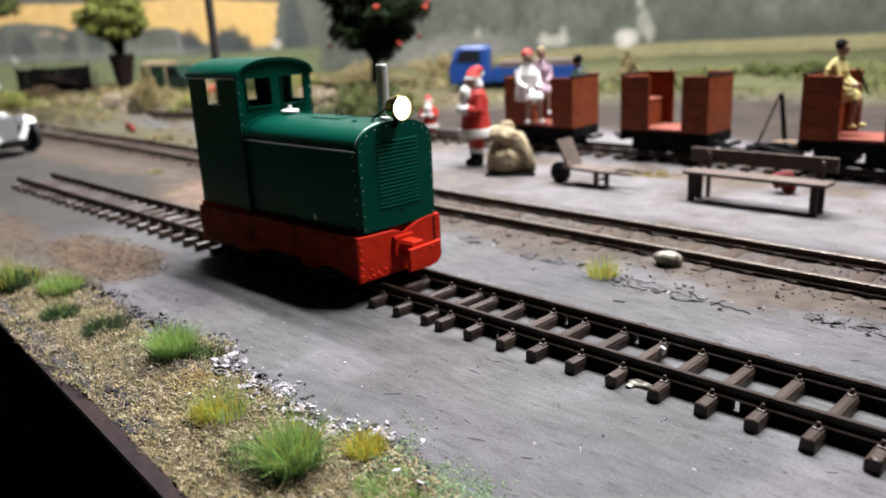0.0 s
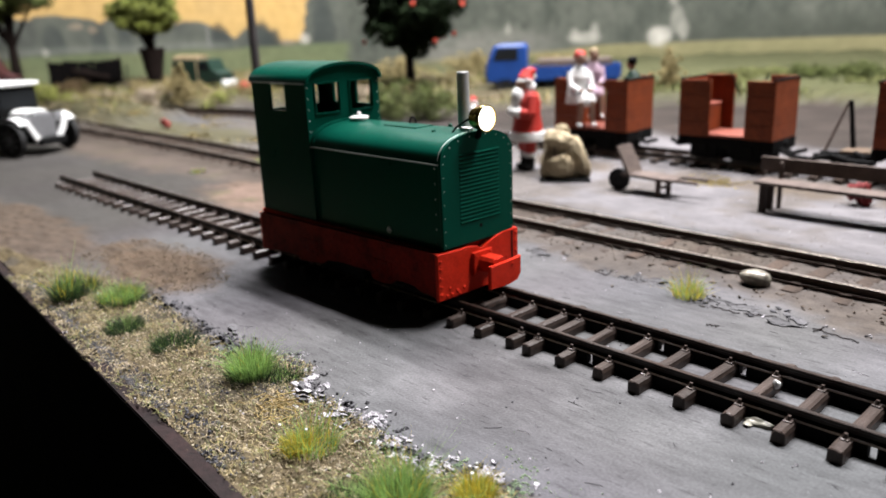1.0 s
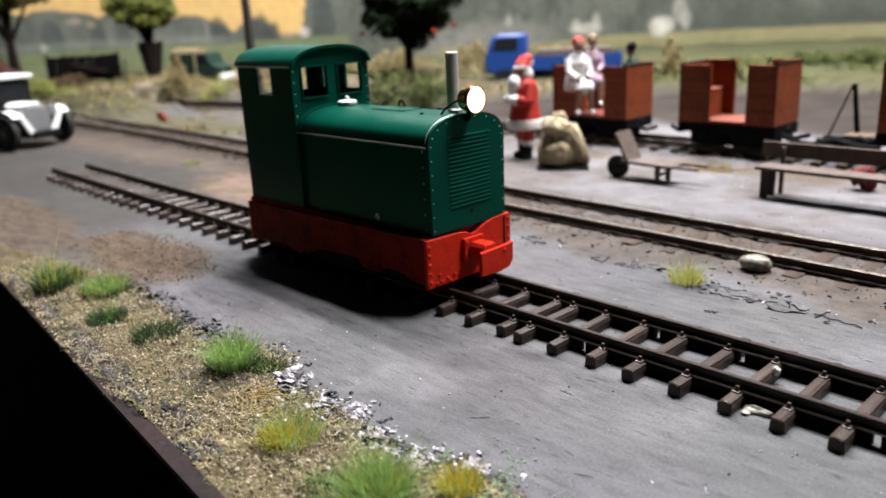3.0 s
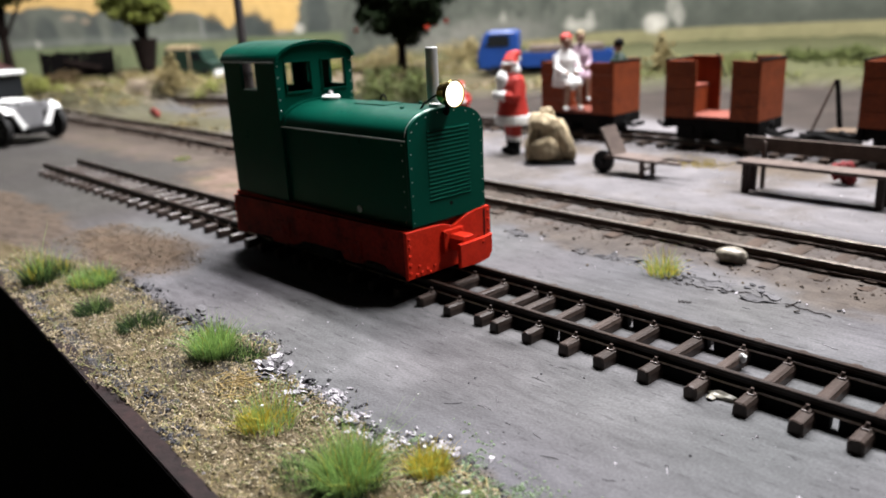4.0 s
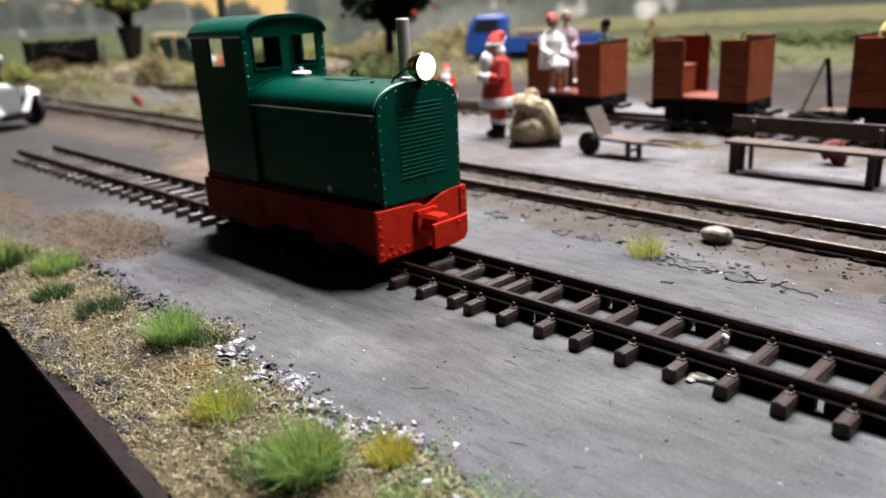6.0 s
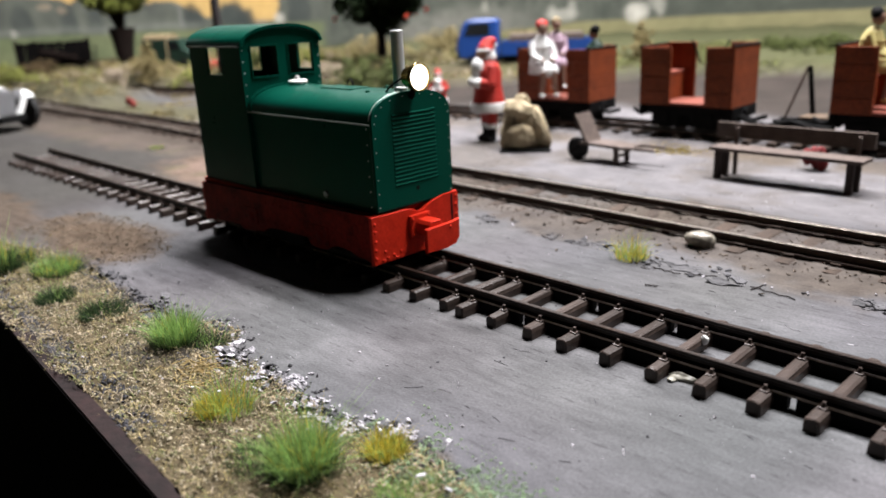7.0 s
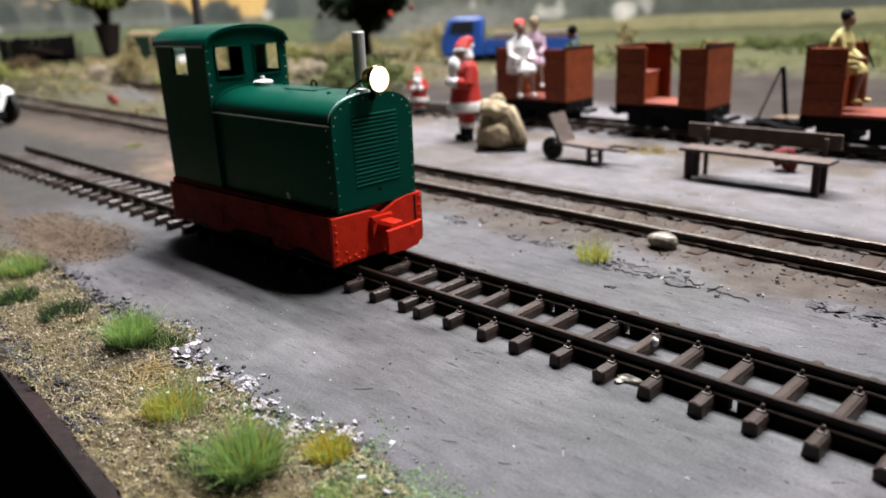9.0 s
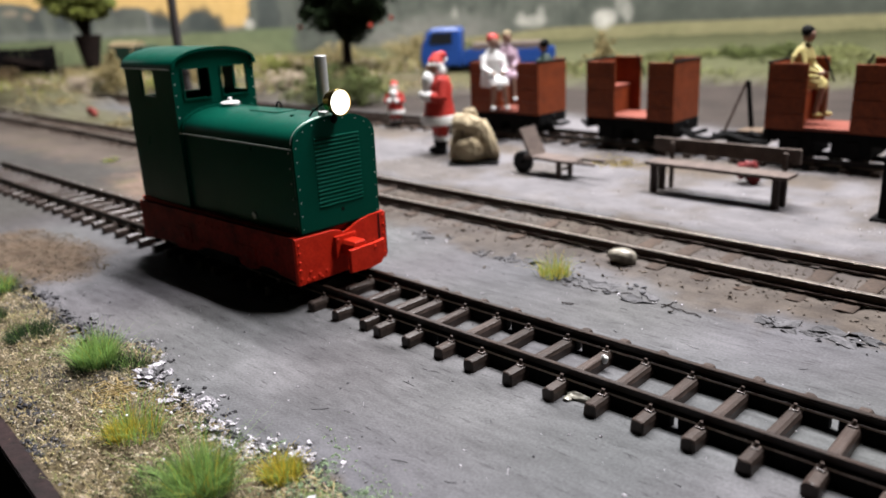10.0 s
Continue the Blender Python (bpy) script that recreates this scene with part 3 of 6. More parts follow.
# ---- printed landscape behind the layout ----
def lay_backdrop():
    az = np.radians(np.linspace(-40, 115, 900))
    el = np.linspace(-90, 420, 190)
    A, H = np.meshgrid(az, el, indexing="ij")
    R = 1330.0
    P = np.stack([60 - R * np.sin(A), -140 + R * np.cos(A), H], -1)
    nx, ny = A.shape
    idx = np.arange(nx * ny).reshape(nx, ny)
    faces = np.stack([idx[:-1, :-1], idx[1:, :-1], idx[1:, 1:], idx[:-1, 1:]], -1).reshape(-1, 4)
    d, e = np.degrees(A), np.degrees(np.arctan((H - 78) / R))
    u, v = d * 10, e * 10
    n1, n2, n3 = vnoise(u, v, 14, 51), vnoise(u, v, 5, 52), vnoise(u, v * 0.4, 9, 53)
    c = np.zeros((nx, ny, 3))

    def put(mask, rgb, rgb2, nz):
        k = (0.5 + 0.5 * nz)[..., None]
        m = mask[..., None]
        c[:] = c * (1 - m) + m * (np.array(rgb) * k + np.array(rgb2) * (1 - k))
    n4, column = vnoise(u, v * 0.55, 2.6, 58), vnoise(u, v * 0.12, 6, 59)
    put(np.ones_like(d), (0.150, 0.162, 0.150), (0.060, 0.072, 0.066), np.clip(n1 * 0.4 + n3 * 0.35 + n4 * 0.45, -1, 1))  # wooded hillside
    put(0.75 * (1 - step(24, 34, d)) * (1 - step(-1.4, 0.4, e + 0.3 * n3)), (0.055, 0.066, 0.058), (0.085, 0.095, 0.085), n4)  # dark foot of the wood
    put(0.7 * step(36, 41, d) * (1 - step(46, 50, d)) * (1 - step(-1.3, 0.2, e + 0.5 * n2)), (0.30, 0.29, 0.29), (0.19, 0.20, 0.19), n2)  # haze
    put(step(7.0, 9.0, e + 0.5 * n1), (0.55, 0.60, 0.64), (0.50, 0.55, 0.60), n1)  # sky
    left = step(52.6, 53.4, d + 0.15 * n2)
    low = np.interp(d, [53, 55.6, 56.2, 58.2, 59.2, 60.2, 60.8, 63.1, 66, 68, 72, 80], [2.6, 2.4, -0.7, -0.6, 0.6, 0.2, -0.3, 0.9, 1.05, 1.1, 1.55, 1.8])
    top = np.interp(d, [50, 56, 58, 62, 66, 72, 80], [2.3, 2.3, 2.45, 2.9, 2.6, 2.7, 2.6])
    put(left * (1 - step(-0.1, 0.1, e - top)), (0.085, 0.095, 0.095), (0.15, 0.165, 0.15), np.clip(0.6 * column + 0.5 * n2, -1, 1))  # tree belt
    put(left * step(-0.1, 0.1, e - low + 0.06 * n2 + 0.25 * np.maximum(column, 0) * step(63, 65, d)) * (1 - step(-0.1, 0.1, e - top + 0.05 * n1)), (0.70, 0.47, 0.19), (0.60, 0.42, 0.20), np.clip(0.8 * n1 + 0.4 * vnoise(u, v, 40, 54), -1, 1))  # ripe field
    for ad, eh, wd in ((59.1, 0.95, 1.15), (58.3, 0.4, 0.8), (61.9, 0.7, 0.9), (66.6, 1.35, 0.45), (68.0, 1.45, 0.5), (69.6, 1.0, 0.6), (72.3, 1.1, 0.8), (54.6, 2.6, 0.9)):
        put(0.9 * (1 - step(0.75, 1.1, np.hypot((d - ad) / wd, (e + 1.0) / (eh + 1.0)) + 0.12 * n2)), (0.050, 0.062, 0.066), (0.085, 0.098, 0.098), n3)  # single trees
    for ad, eh, wd, hd in ((70.8, 0.85, 0.55, 0.22), (69.9, 0.6, 0.35, 0.25), (57.3, -0.75, 0.8, 0.2)):
        put(0.75 * (1 - step(0.5, 1.1, np.hypot((d - ad) / wd, (e - eh) / hd) + 0.25 * n2)), (0.40, 0.31, 0.24), (0.28, 0.24, 0.20), n2)  # roofs
    put(0.45 * left * step(60.5, 62, d) * np.exp(-((e + 0.75 + 0.15 * n1) / 0.3) ** 2), (0.30, 0.32, 0.31), (0.25, 0.27, 0.26), n1)  # ground mist
    put(0.5 * np.exp(-((d - 62.6 - 0.1 * e) / 0.12) ** 2) * step(-1.2, -0.6, e) * (1 - step(0.5, 0.9, e)), (0.32, 0.33, 0.34), (0.28, 0.29, 0.30), n1)
    put(left * (1 - step(-1.15, -0.85, e + 0.1 * n1)), (0.20, 0.225, 0.135), (0.15, 0.185, 0.11), n1)  # meadow
    rim = np.interp(d, [0, 16.8, 35, 38, 46], [-1.6, -1.69, -1.82, -2.09, -2.4])
    field = (1 - step(44, 50, d)) * (1 - step(-0.1, 0.1, e - rim + 0.03 * n1))
    put(field, (0.270, 0.252, 0.150), (0.215, 0.215, 0.122), np.clip(n1 * 0.6 + 1.2 * (e - rim) + 0.9, -1, 1))  # pale field
    for ad, eh, wd, hd, k in ((30.9, -1.35, 0.95, 0.80, 0.95), (29.7, -0.3, 0.55, 1.1, 0.40), (29.3, -1.0, 0.45, 0.8, 0.40), (30.0, 1.2, 0.35, 0.6, 0.5), (36.7, -1.05, 0.35, 0.55, 0.5), (35.3, -0.95, 0.36, 0.75, 0.5), (36.0, -1.3, 1.3, 0.5, 0.55), (41.4, -0.5, 0.25, 0.5, 0.45), (56.0, -0.55, 0.4, 0.42, 0.9), (72.9, -0.7, 0.2, 0.3, 0.7)):
        put(k * (1 - step(0.55, 1.1, np.hypot((d - ad) / wd, (e - eh) / hd) + 0.10 * n2 + 0.10 * n4)), (0.62, 0.61, 0.59), (0.42, 0.42, 0.41), n2)  # pale blossom trees and a white house
    c *= np.array([0.60, 0.585, 0.52])
    ob = raw("backdrop", P.reshape(-1, 3), faces.tolist(), BACKM, smooth=True)
    layer = ob.data.color_attributes.new("paint", "FLOAT_COLOR", "POINT")
    layer.data.foreach_set("color", np.concatenate([c.reshape(-1, 3), np.ones((nx * ny, 1))], 1).astype(np.float32).ravel())
    tagged(ob, "printed landscape of wooded hills, yellow fields and meadows", "backdrop", kind="structure")


lay_backdrop()


# ---- the room ----
def room():
    W, D0, D1, Z0, Z1, T = 2400.0, -2200.0, 2400.0, -900.0, 1500.0, 60.0
    for name, b, mat, label in (
            ("floor", (-W, W, D0, D1, Z0 - T, Z0), FLOORP, "dark carpet floor of the room"),
            ("ceiling", (-W, W, D0, D1, Z1, Z1 + T), CEILP, "pale plain ceiling of the room"),
            ("wall_north", (-W, W, D1, D1 + T, Z0, Z1), WALLP, "dim plain wall"),
            ("wall_south", (-W, W, D0 - T, D0, Z0, Z1), WALLP, "dim plain wall"),
            ("wall_west", (-W - T, -W, D0, D1, Z0, Z1), WALLP, "dim plain wall"),
            ("wall_east", (W, W + T, D0, D1, Z0, Z1), WALLP, "dim plain wall")):
        tagged(part(name, box(bmesh.new(), *b), mat), label, name.split("_")[0], kind="structure")


room()


# ---- tracks ----
def rail_mesh(bm, points, height, head, foot, base, mat=0):
    """A rail of I section swept along points (x, y)."""
    w = [(-foot, 0), (foot, 0), (foot, 0.18), (0.28 * head, 0.32), (0.28 * head, 0.62), (head, 0.72), (head, 0.96), (0.8 * head, 1.0), (-0.8 * head, 1.0), (-head, 0.96), (-head, 0.72), (-0.28 * head, 0.62), (-0.28 * head, 0.32), (-foot, 0.18)]
    rings = []
    for k, (x, y) in enumerate(points):
        a, b = points[max(0, k - 1)], points[min(len(points) - 1, k + 1)]
        t = Vector((b[0] - a[0], b[1] - a[1], 0)).normalized()
        nrm = Vector((-t.y, t.x, 0))
        rings.append([bm.verts.new(Vector((x, y, base + h * height)) + nrm * o) for o, h in w])
    for r0, r1 in zip(rings, rings[1:]):
        for i in range(len(w)):
            f = bm.faces.new((r0[i], r0[(i + 1) % len(w)], r1[(i + 1) % len(w)], r1[i]))
            f.material_index = 1 if i in (6, 7, 8) else (2 if i in (1, 13) else 0)
    bm.faces.new(rings[0][::-1])
    bm.faces.new(rings[-1])
    return bm


def chair_mesh():
    """One moulded rail fastening."""
    bm = bmesh.new()
    box(bm, -0.85, 0.85, -0.75, 0.75, 0, 0.4, 0.2)
    rod(bm, (0.1, -0.1, 0.3), (-0.1, -0.15, 1.35), 0.55, 0.35, 6)
    return bm


def sleeper_mesh(length, width, height, seed):
    bm = bmesh.new()
    w = width / 2
    prism(bm, [(-w, -0.8), (w, -0.8), (w, height * 0.62), (w * 0.78, height * 0.9), (w * 0.4, height), (-w * 0.4, height), (-w * 0.78, height * 0.9), (-w, height * 0.62)], "y", -length / 2, length / 2, 0, 0.25)
    r = random.Random(seed)
    for v in bm.verts:
        v.co += Vector((r.uniform(-0.12, 0.12), r.uniform(-0.15, 0.15), r.uniform(-0.08, 0.08) if v.co.z > 0 else 0))
    return bm


def narrow_track():
    y0, gauge = 5.4, 17.4
    t = thing("railway_track", 0, y0, 0, 0, "dark brown narrow gauge model track laid on the grey road", "railway track")
    ys = (-gauge / 2, gauge / 2)
    for y, x0 in zip(ys, (-409.0, -405.0)):
        pts = [(x0 + i * 12.0, y + 0.12 * math.sin(i * 0.5)) for i in range(int((120 - x0) / 12) + 1)]
        part("rail", rail_mesh(bmesh.new(), pts, 2.5, 0.6, 1.2, 2.85), [IRON, RAILTOP, RAILFOOT], t, "dark brown rail with dull worn top")
    meshes = []
    for s in range(4):
        o = part("sleeper", sleeper_mesh(31.0, 2.9, 2.9, s), SLEEPER, t)
        meshes.append(o.data)
        bpy.data.objects.remove(o)
    o = part("rail_chair", chair_mesh(), SLEEPER, t)
    chair = o.data
    bpy.data.objects.remove(o)
    xs = [19.4 + 10.4 * i for i in range(10)] + [8.9, -1.1, -11.9, -22.9, -33.1, -43.9, -53.9, -59.6, -70.4, -81.4]
    x = -91.6
    while x > -404:
        xs.append(x)
        x -= 10.2 + 0.25 * math.sin(x)
    for k, x in enumerate(xs):
        s = new("sleeper", meshes[k % 4])
        s.parent = t
        s.matrix_basis = pose(x * K, 0.3 * math.sin(k * 2.3) * K, 0, 0, 0, 1.2 * math.sin(k * 5.1))
        if x > -260:
            for y in ys:
                for side in (-1, 1):
                    c = new("rail_chair", chair)
                    c.parent = s
                    c.matrix_basis = pose(0, (y + side * 1.9) * K, 2.8 * K, 0, 0, 0 if side > 0 else 180)
    # the strips that join the sleepers under each rail, with a few gaps
    for y, gaps in ((ys[0], (-39.0, 24.0)), (ys[1], (-30.0, -9.0, 47.0))):
        marks = [-404.0] + [g for c in gaps for g in (c - 0.8, c + 0.8)] + [120.0]
        for x0, x1 in zip(marks[::2], marks[1::2]):
            part("tie_strip", box(bmesh.new(), x0, x1, y - 0.9, y + 0.9, -0.3, 2.84), BLACK, t)
    bm = bmesh.new()
    blob(bm, (3.4, -10.9, 0.5), (2.9, 1.1, 0.9), 0.7, 0.5, 3, 2.0)
    blob(bm, (1.8, -12.0, 0.3), (1.0, 1.4, 0.4), 0.5, 0.6, 2, 5.0)
    part("glue_drop", bm, GLUE, t, "pale dried glue beside a sleeper", True)
    bm = bmesh.new()
    blob(bm, (0.5, 3.7, 2.6), (0.9, 0.8, 1.1), 0.35, 0.5, 2, 4.0)
    part("glue_drop", bm, WHITE, t, "white dried glue bead", True)
    return t


narrow_track()


def main_track():
    t = thing("railway_track", 0, 0, 0, 0, "weathered metre gauge track half buried in brown ballast", "railway track")

    def bend(x, off):
        return float(line2(x)) + off
    for off in (-11.7, 11.7):
        pts = [(x, bend(x, off)) for x in range(-900, 331, 30)]
        part("rail", rail_mesh(bmesh.new(), pts, 3.0, 0.75, 1.4, 0.9), [RUSTY, BRIGHT, RUSTY], t, "brown rail with polished bright top")
    o = part("sleeper", sleeper_mesh(38, 5.0, 0.65, 9), SLEEPER_OLD, t)
    me = o.data
    bpy.data.objects.remove(o)
    o = part("rail_chair", box(bmesh.new(), -1.6, 1.6, -2.0, 2.0, 0, 0.8, 0.3), SLEEPER_OLD, t)
    ch = o.data
    bpy.data.objects.remove(o)
    k = 0
    for x in np.arange(-690, 160, 13.6):
        s = new("sleeper", me)
        s.parent = t
        s.matrix_basis = pose(x * K, bend(x, 0) * K, (-0.25 + 0.3 * math.sin(k * 1.7) + 0.8 * float(step(200, 300, -x))) * K, 0, 0, -1.0 + 1.5 * math.sin(k * 3.3))
        for off in (-11.7, 11.7):
            c = new("rail_chair", ch)
            c.parent = s
            c.matrix_basis = pose(0, off * K, 0.85 * K)
        k += 1
    return t


main_track()


def wagon_track():
    t = thing("railway_track", 0, 238, 0, 0, "dark narrow gauge track under the red wagons", "railway track")
    for off in (-8.7, 8.7):
        part("rail", rail_mesh(bmesh.new(), [(x, off + float(line3(x)) - 238) for x in range(-900, 301, 25)], 2.7, 0.6, 1.2, 4.6), [IRON, RAILTOP, RAILFOOT], t)
    o = part("sleeper", sleeper_mesh(30, 4.2, 1.6, 5), SLEEPER_OLD, t)
    me = o.data
    bpy.data.objects.remove(o)
    for k, x in enumerate(np.arange(-880, 200, 12.0)):
        s = new("sleeper", me)
        s.parent = t
        s.matrix_basis = pose(x * K, (float(line3(x)) - 238) * K, 3.1 * K, 0, 0, 1.5 * math.sin(k * 2.1))
    return t


wagon_track()


# ---- the locomotive ----
def hood_arch(half, base, rise, n=12, power=2.6):
    pts = []
    for i in range(n + 1):
        a = math.pi * i / n
        c, s = math.cos(a), math.sin(a)
        pts.append((-half * math.copysign(abs(c) ** (2 / power), c), base + rise * abs(s) ** (2 / power)))
    return pts


RIVET = {}


def rivets(spots, r, mat, parent, axis):
    """Small round heads, each standing on its plate along the axis given."""
    key = (r, mat.name, axis)
    for p in spots:
        if key not in RIVET:
            bm = bmesh.new()
            bmesh.ops.create_icosphere(bm, subdivisions=1, radius=r, matrix=Matrix.Diagonal((*(0.6 if i == "xyz".index(axis) else 1.0 for i in range(3)), 1)))
            o = part("rivet", bm, mat, parent, "", True)
            RIVET[key] = o.data
        else:
            o = new("rivet", RIVET[key])
            o.parent = parent
        o.location = Vector(p) * K


def wheel(parent, x, y, z, r, name="wheel"):
    bm = bmesh.new()
    side = 1 if y > 0 else -1
    m = Matrix.Translation((x, y, z)) @ Matrix.Rotation(radians(-90 * side), 4, "X")
    lathe(bm, [(0, -1.0), (r + 0.9, -1.0), (r + 0.9, -0.5), (r, -0.3), (r, 1.4), (r * 0.82, 1.4), (r * 0.75, 0.7), (r * 0.3, 0.9), (r * 0.25, 1.6), (0, 1.6)], m, 24)
    return part(name, bm, BLACK, parent, "", True)


def pierced(bm, axis, a0, a1, us, vs, holes):
    """A wall slab on a grid of us by vs, from a0 to a1 along the axis, with the cells in holes left open."""
    def vert(a, u, v):
        key = (a, u, v)
        if key not in made:
            made[key] = bm.verts.new((a, u, v) if axis == "x" else (u, a, v))
        return made[key]
    made = {}
    solid = {(i, j) for i in range(len(us) - 1) for j in range(len(vs) - 1)} - set(holes)
    for i, j in solid:
        q = [(us[i], vs[j]), (us[i + 1], vs[j]), (us[i + 1], vs[j + 1]), (us[i], vs[j + 1])]
        bm.faces.new([vert(a0, *p) for p in q])
        bm.faces.new([vert(a1, *p) for p in q[::-1]])
        for k, (di, dj) in enumerate(((0, -1), (1, 0), (0, 1), (-1, 0))):
            if (i + di, j + dj) not in solid:
                p, r = q[k], q[(k + 1) % 4]
                bm.faces.new((vert(a0, *p), vert(a0, *r), vert(a1, *r), vert(a1, *p)))
    return bm


def locomotive():
    t = thing("diesel_locomotive", -84.2, 5.4, 0, 0, "green model diesel locomotive with red frame and lit headlamp", "locomotive")
    # bonnet
    bm = bmesh.new()
    box(bm, -58.8, -0.4, -13.6, 13.6, 20.8, 45.0)
    part("bonnet_body", bm, GREEN, t)
    bm = bmesh.new()
    prism(bm, hood_arch(14.2, 44.9, 6.9, 32, 2.35), "x", -58.8, -0.4)
    part("bonnet_lid", bm, GREEN, t, "", True)
    for side in (-1, 1):
        bm = bmesh.new()
        box(bm, -58.5, -0.2, side * 14.3 - 0.4, side * 14.3 + 0.4, 44.5, 44.95, 0.12)
        part("seam_strip", bm, CHIP, t, "bonnet seam with paint rubbed off")
    # radiator front
    bm = bmesh.new()
    prism(bm, [(-14.3, 21.4)] + hood_arch(14.3, 44.9, 7.2, 32, 2.4) + [(14.3, 21.4)], "x", -0.5, 0.6, 0, 0.22)
    front = part("radiator_front", bm, GREEN, t, "green front plate with worn edges", True)
    wedge = prism(bmesh.new(), [(0.0, 0.0), (0.26, 0.0), (0.25, 0.16), (0.0, 0.5)], "y", -7.4, 8.4)
    slat = part("louvre_slat", wedge, GREEN, front)
    for i in range(18):
        s = slat if i == 0 else new("louvre_slat", slat.data)
        s.parent = front
        s.location = (0.6 * K, 0, (27.5 + i * 1.1) * K)
    # black bars on the solid plate stand for the shade between louvres
    slot = part("louvre_shade_bar", box(bmesh.new(), -0.1, 0.04, -7.3, 8.3, -0.32, 0.0), BLACK, front, "black bar for the shaded gap between louvres")
    for i in range(18):
        s = slot if i == 0 else new("louvre_shade_bar", slot.data)
        s.parent = front
        s.location = (0.6 * K, 0, (27.5 + i * 1.1) * K)
    rivets([(0.6, sy * 13.4, z) for sy in (-1, 1) for z in np.arange(22.7, 45, 3.7)] + [(0.6, y * 0.955, z - 0.75) for y, z in hood_arch(14.0, 44.9, 6.9, 9, 2.4)[1:-1]], 0.24, CHIP, front, "x")
    rivets([(-2.6, sy * 13.6, z) for sy in (-1, 1) for z in np.arange(22.5, 44, 4.2)], 0.34, CHIP, t, "y")
    part("drain_hole", rod(bmesh.new(), (0.4, 0.6, 25.6), (0.66, 0.6, 25.6), 0.6, seg=12), BLACK, front)
    # bright tube: rubbed paint together with the highlight the edge catches
    bm = bmesh.new()
    tube(bm, [(-0.45, y * 1.002, z + 0.02) for y, z in hood_arch(14.3, 44.9, 7.2, 40, 2.4)[1:19]], 0.16, 6)
    part("worn_lit_edge", bm, CHIP, front, "worn front plate edge, its highlight laid on as bright metal", True)
    bm = bmesh.new()
    prism(bm, hood_arch(14.5, 44.9, 7.3, 32, 2.35), "x", -58.6, -56.6, 0, 0.2)
    part("joint_strip", bm, GREEN, t, "raised band where the bonnet meets the cab", True)
    # filler ring on the bonnet side
    bm = bmesh.new()
    lathe(bm, [(0.55, -0.2), (1.05, -0.2), (1.05, 0.35), (0.8, 0.45), (0.55, 0.35)], Matrix.Translation((-22.6, -13.6, 23.4)) @ Matrix.Rotation(radians(90), 4, "X"), 14)
    part("ring", bm, CHIP, t, "", True)
    # hatch, lifting loop, filler cap
    bm = bmesh.new()
    box(bm, -35.0, -20.7, -3.4, 3.6, 51.3, 52.0, 0.12)
    part("hatch", bm, GREEN, t)
    bm = bmesh.new()
    tube(bm, [(-29.3 + 1.35 * math.cos(a), 3.4, 52.2 + 1.6 * math.sin(a)) for a in np.linspace(-0.5, math.pi + 0.5, 10)], 0.28, 6)
    part("lifting_loop", bm, BLACK, t, "", True)
    bm = bmesh.new()
    lathe(bm, [(2.7, 51.0), (2.7, 52.2), (3.0, 52.3), (3.0, 52.9), (2.6, 53.2), (1.2, 53.4), (0.6, 53.5), (0.75, 54.0), (0.6, 54.4), (0.2, 54.6)], Matrix.Translation((-51.8, 0.5, 0)), 24)
    part("filler_cap", bm, WHITE, t, "white painted filler cap", True)
    for x, y in ((-49.0, 6.5), (-12.0, -4.5), (-17.0, 7.0)):
        part("bolt_head", lathe(bmesh.new(), [(0.6, 50.2), (0.6, 51.9), (0.4, 52.1)], Matrix.Translation((x, y, 0)), 8), GREEN, t)
    # exhaust
    bm = bmesh.new()
    lathe(bm, [(2.2, 50.6), (2.2, 51.6), (1.72, 51.8), (1.72, 67.2), (1.5, 67.45), (1.3, 67.2), (1.25, 63.0), (0.1, 63.0)], Matrix.Translation((-8.8, 4.6, 0)), 24)
    part("exhaust_pipe", bm, ALU, t, "bright turned metal exhaust pipe", True)
    # headlamp
    m = Matrix.Translation((4.4, -0.3, 55.7)) @ Matrix.Rotation(radians(90), 4, "Y")
    bm = bmesh.new()
    lathe(bm, [(1.0, -4.9), (2.1, -4.6), (2.6, -4.2), (2.65, -3.7), (3.0, -3.4), (3.15, -1.4), (3.55, -1.3), (3.75, -0.4), (3.6, 0.3), (3.3, 0.35), (3.2, -0.15)], m, 32)
    lamp = part("headlamp", bm, BRASS, t, "dark brass headlamp shell", True)
    part("lens", lathe(bmesh.new(), [(3.25, -0.25), (3.25, 0.05), (2.6, 0.35), (1.4, 0.6), (0.2, 0.68)], m, 28), LENS, lamp, "glowing warm white lamp lens", True)
    bm = bmesh.new()
    tube(bm, [(0.9, -0.3, 50.4), (1.5, -0.3, 50.9), (1.8, -0.3, 52.4), (2.0, -0.3, 53.4)], 0.75, 8)
    part("bracket", bm, BLACK, lamp)
    bm = bmesh.new()
    tube(bm, [(-0.4, -0.9, 55.8), (-2.4, -2.0, 54.6), (-4.6, -3.0, 53.0), (-5.8, -3.4, 51.4)], 0.3, 6)
    part("wire", bm, BLACK, lamp, "thin black lamp wire")
    part("wire_block", box(bmesh.new(), -4.4, -1.2, -1.4, 0.6, 51.5, 52.9, 0.2), WHITE, lamp)
    # cab: walls with window openings
    X0, X1, W, T, Z0 = -89.9, -58.5, 14.7, 0.9, 19.4
    ZT = 65.0
    for side in (-1, 1):
        y0, y1 = sorted((side * W, side * (W - T)))
        bm = bmesh.new()
        us = [X0, -79.2, -70.2, X1] if side < 0 else [X0, -83.0, -76.5, -70.0, -62.5, X1]
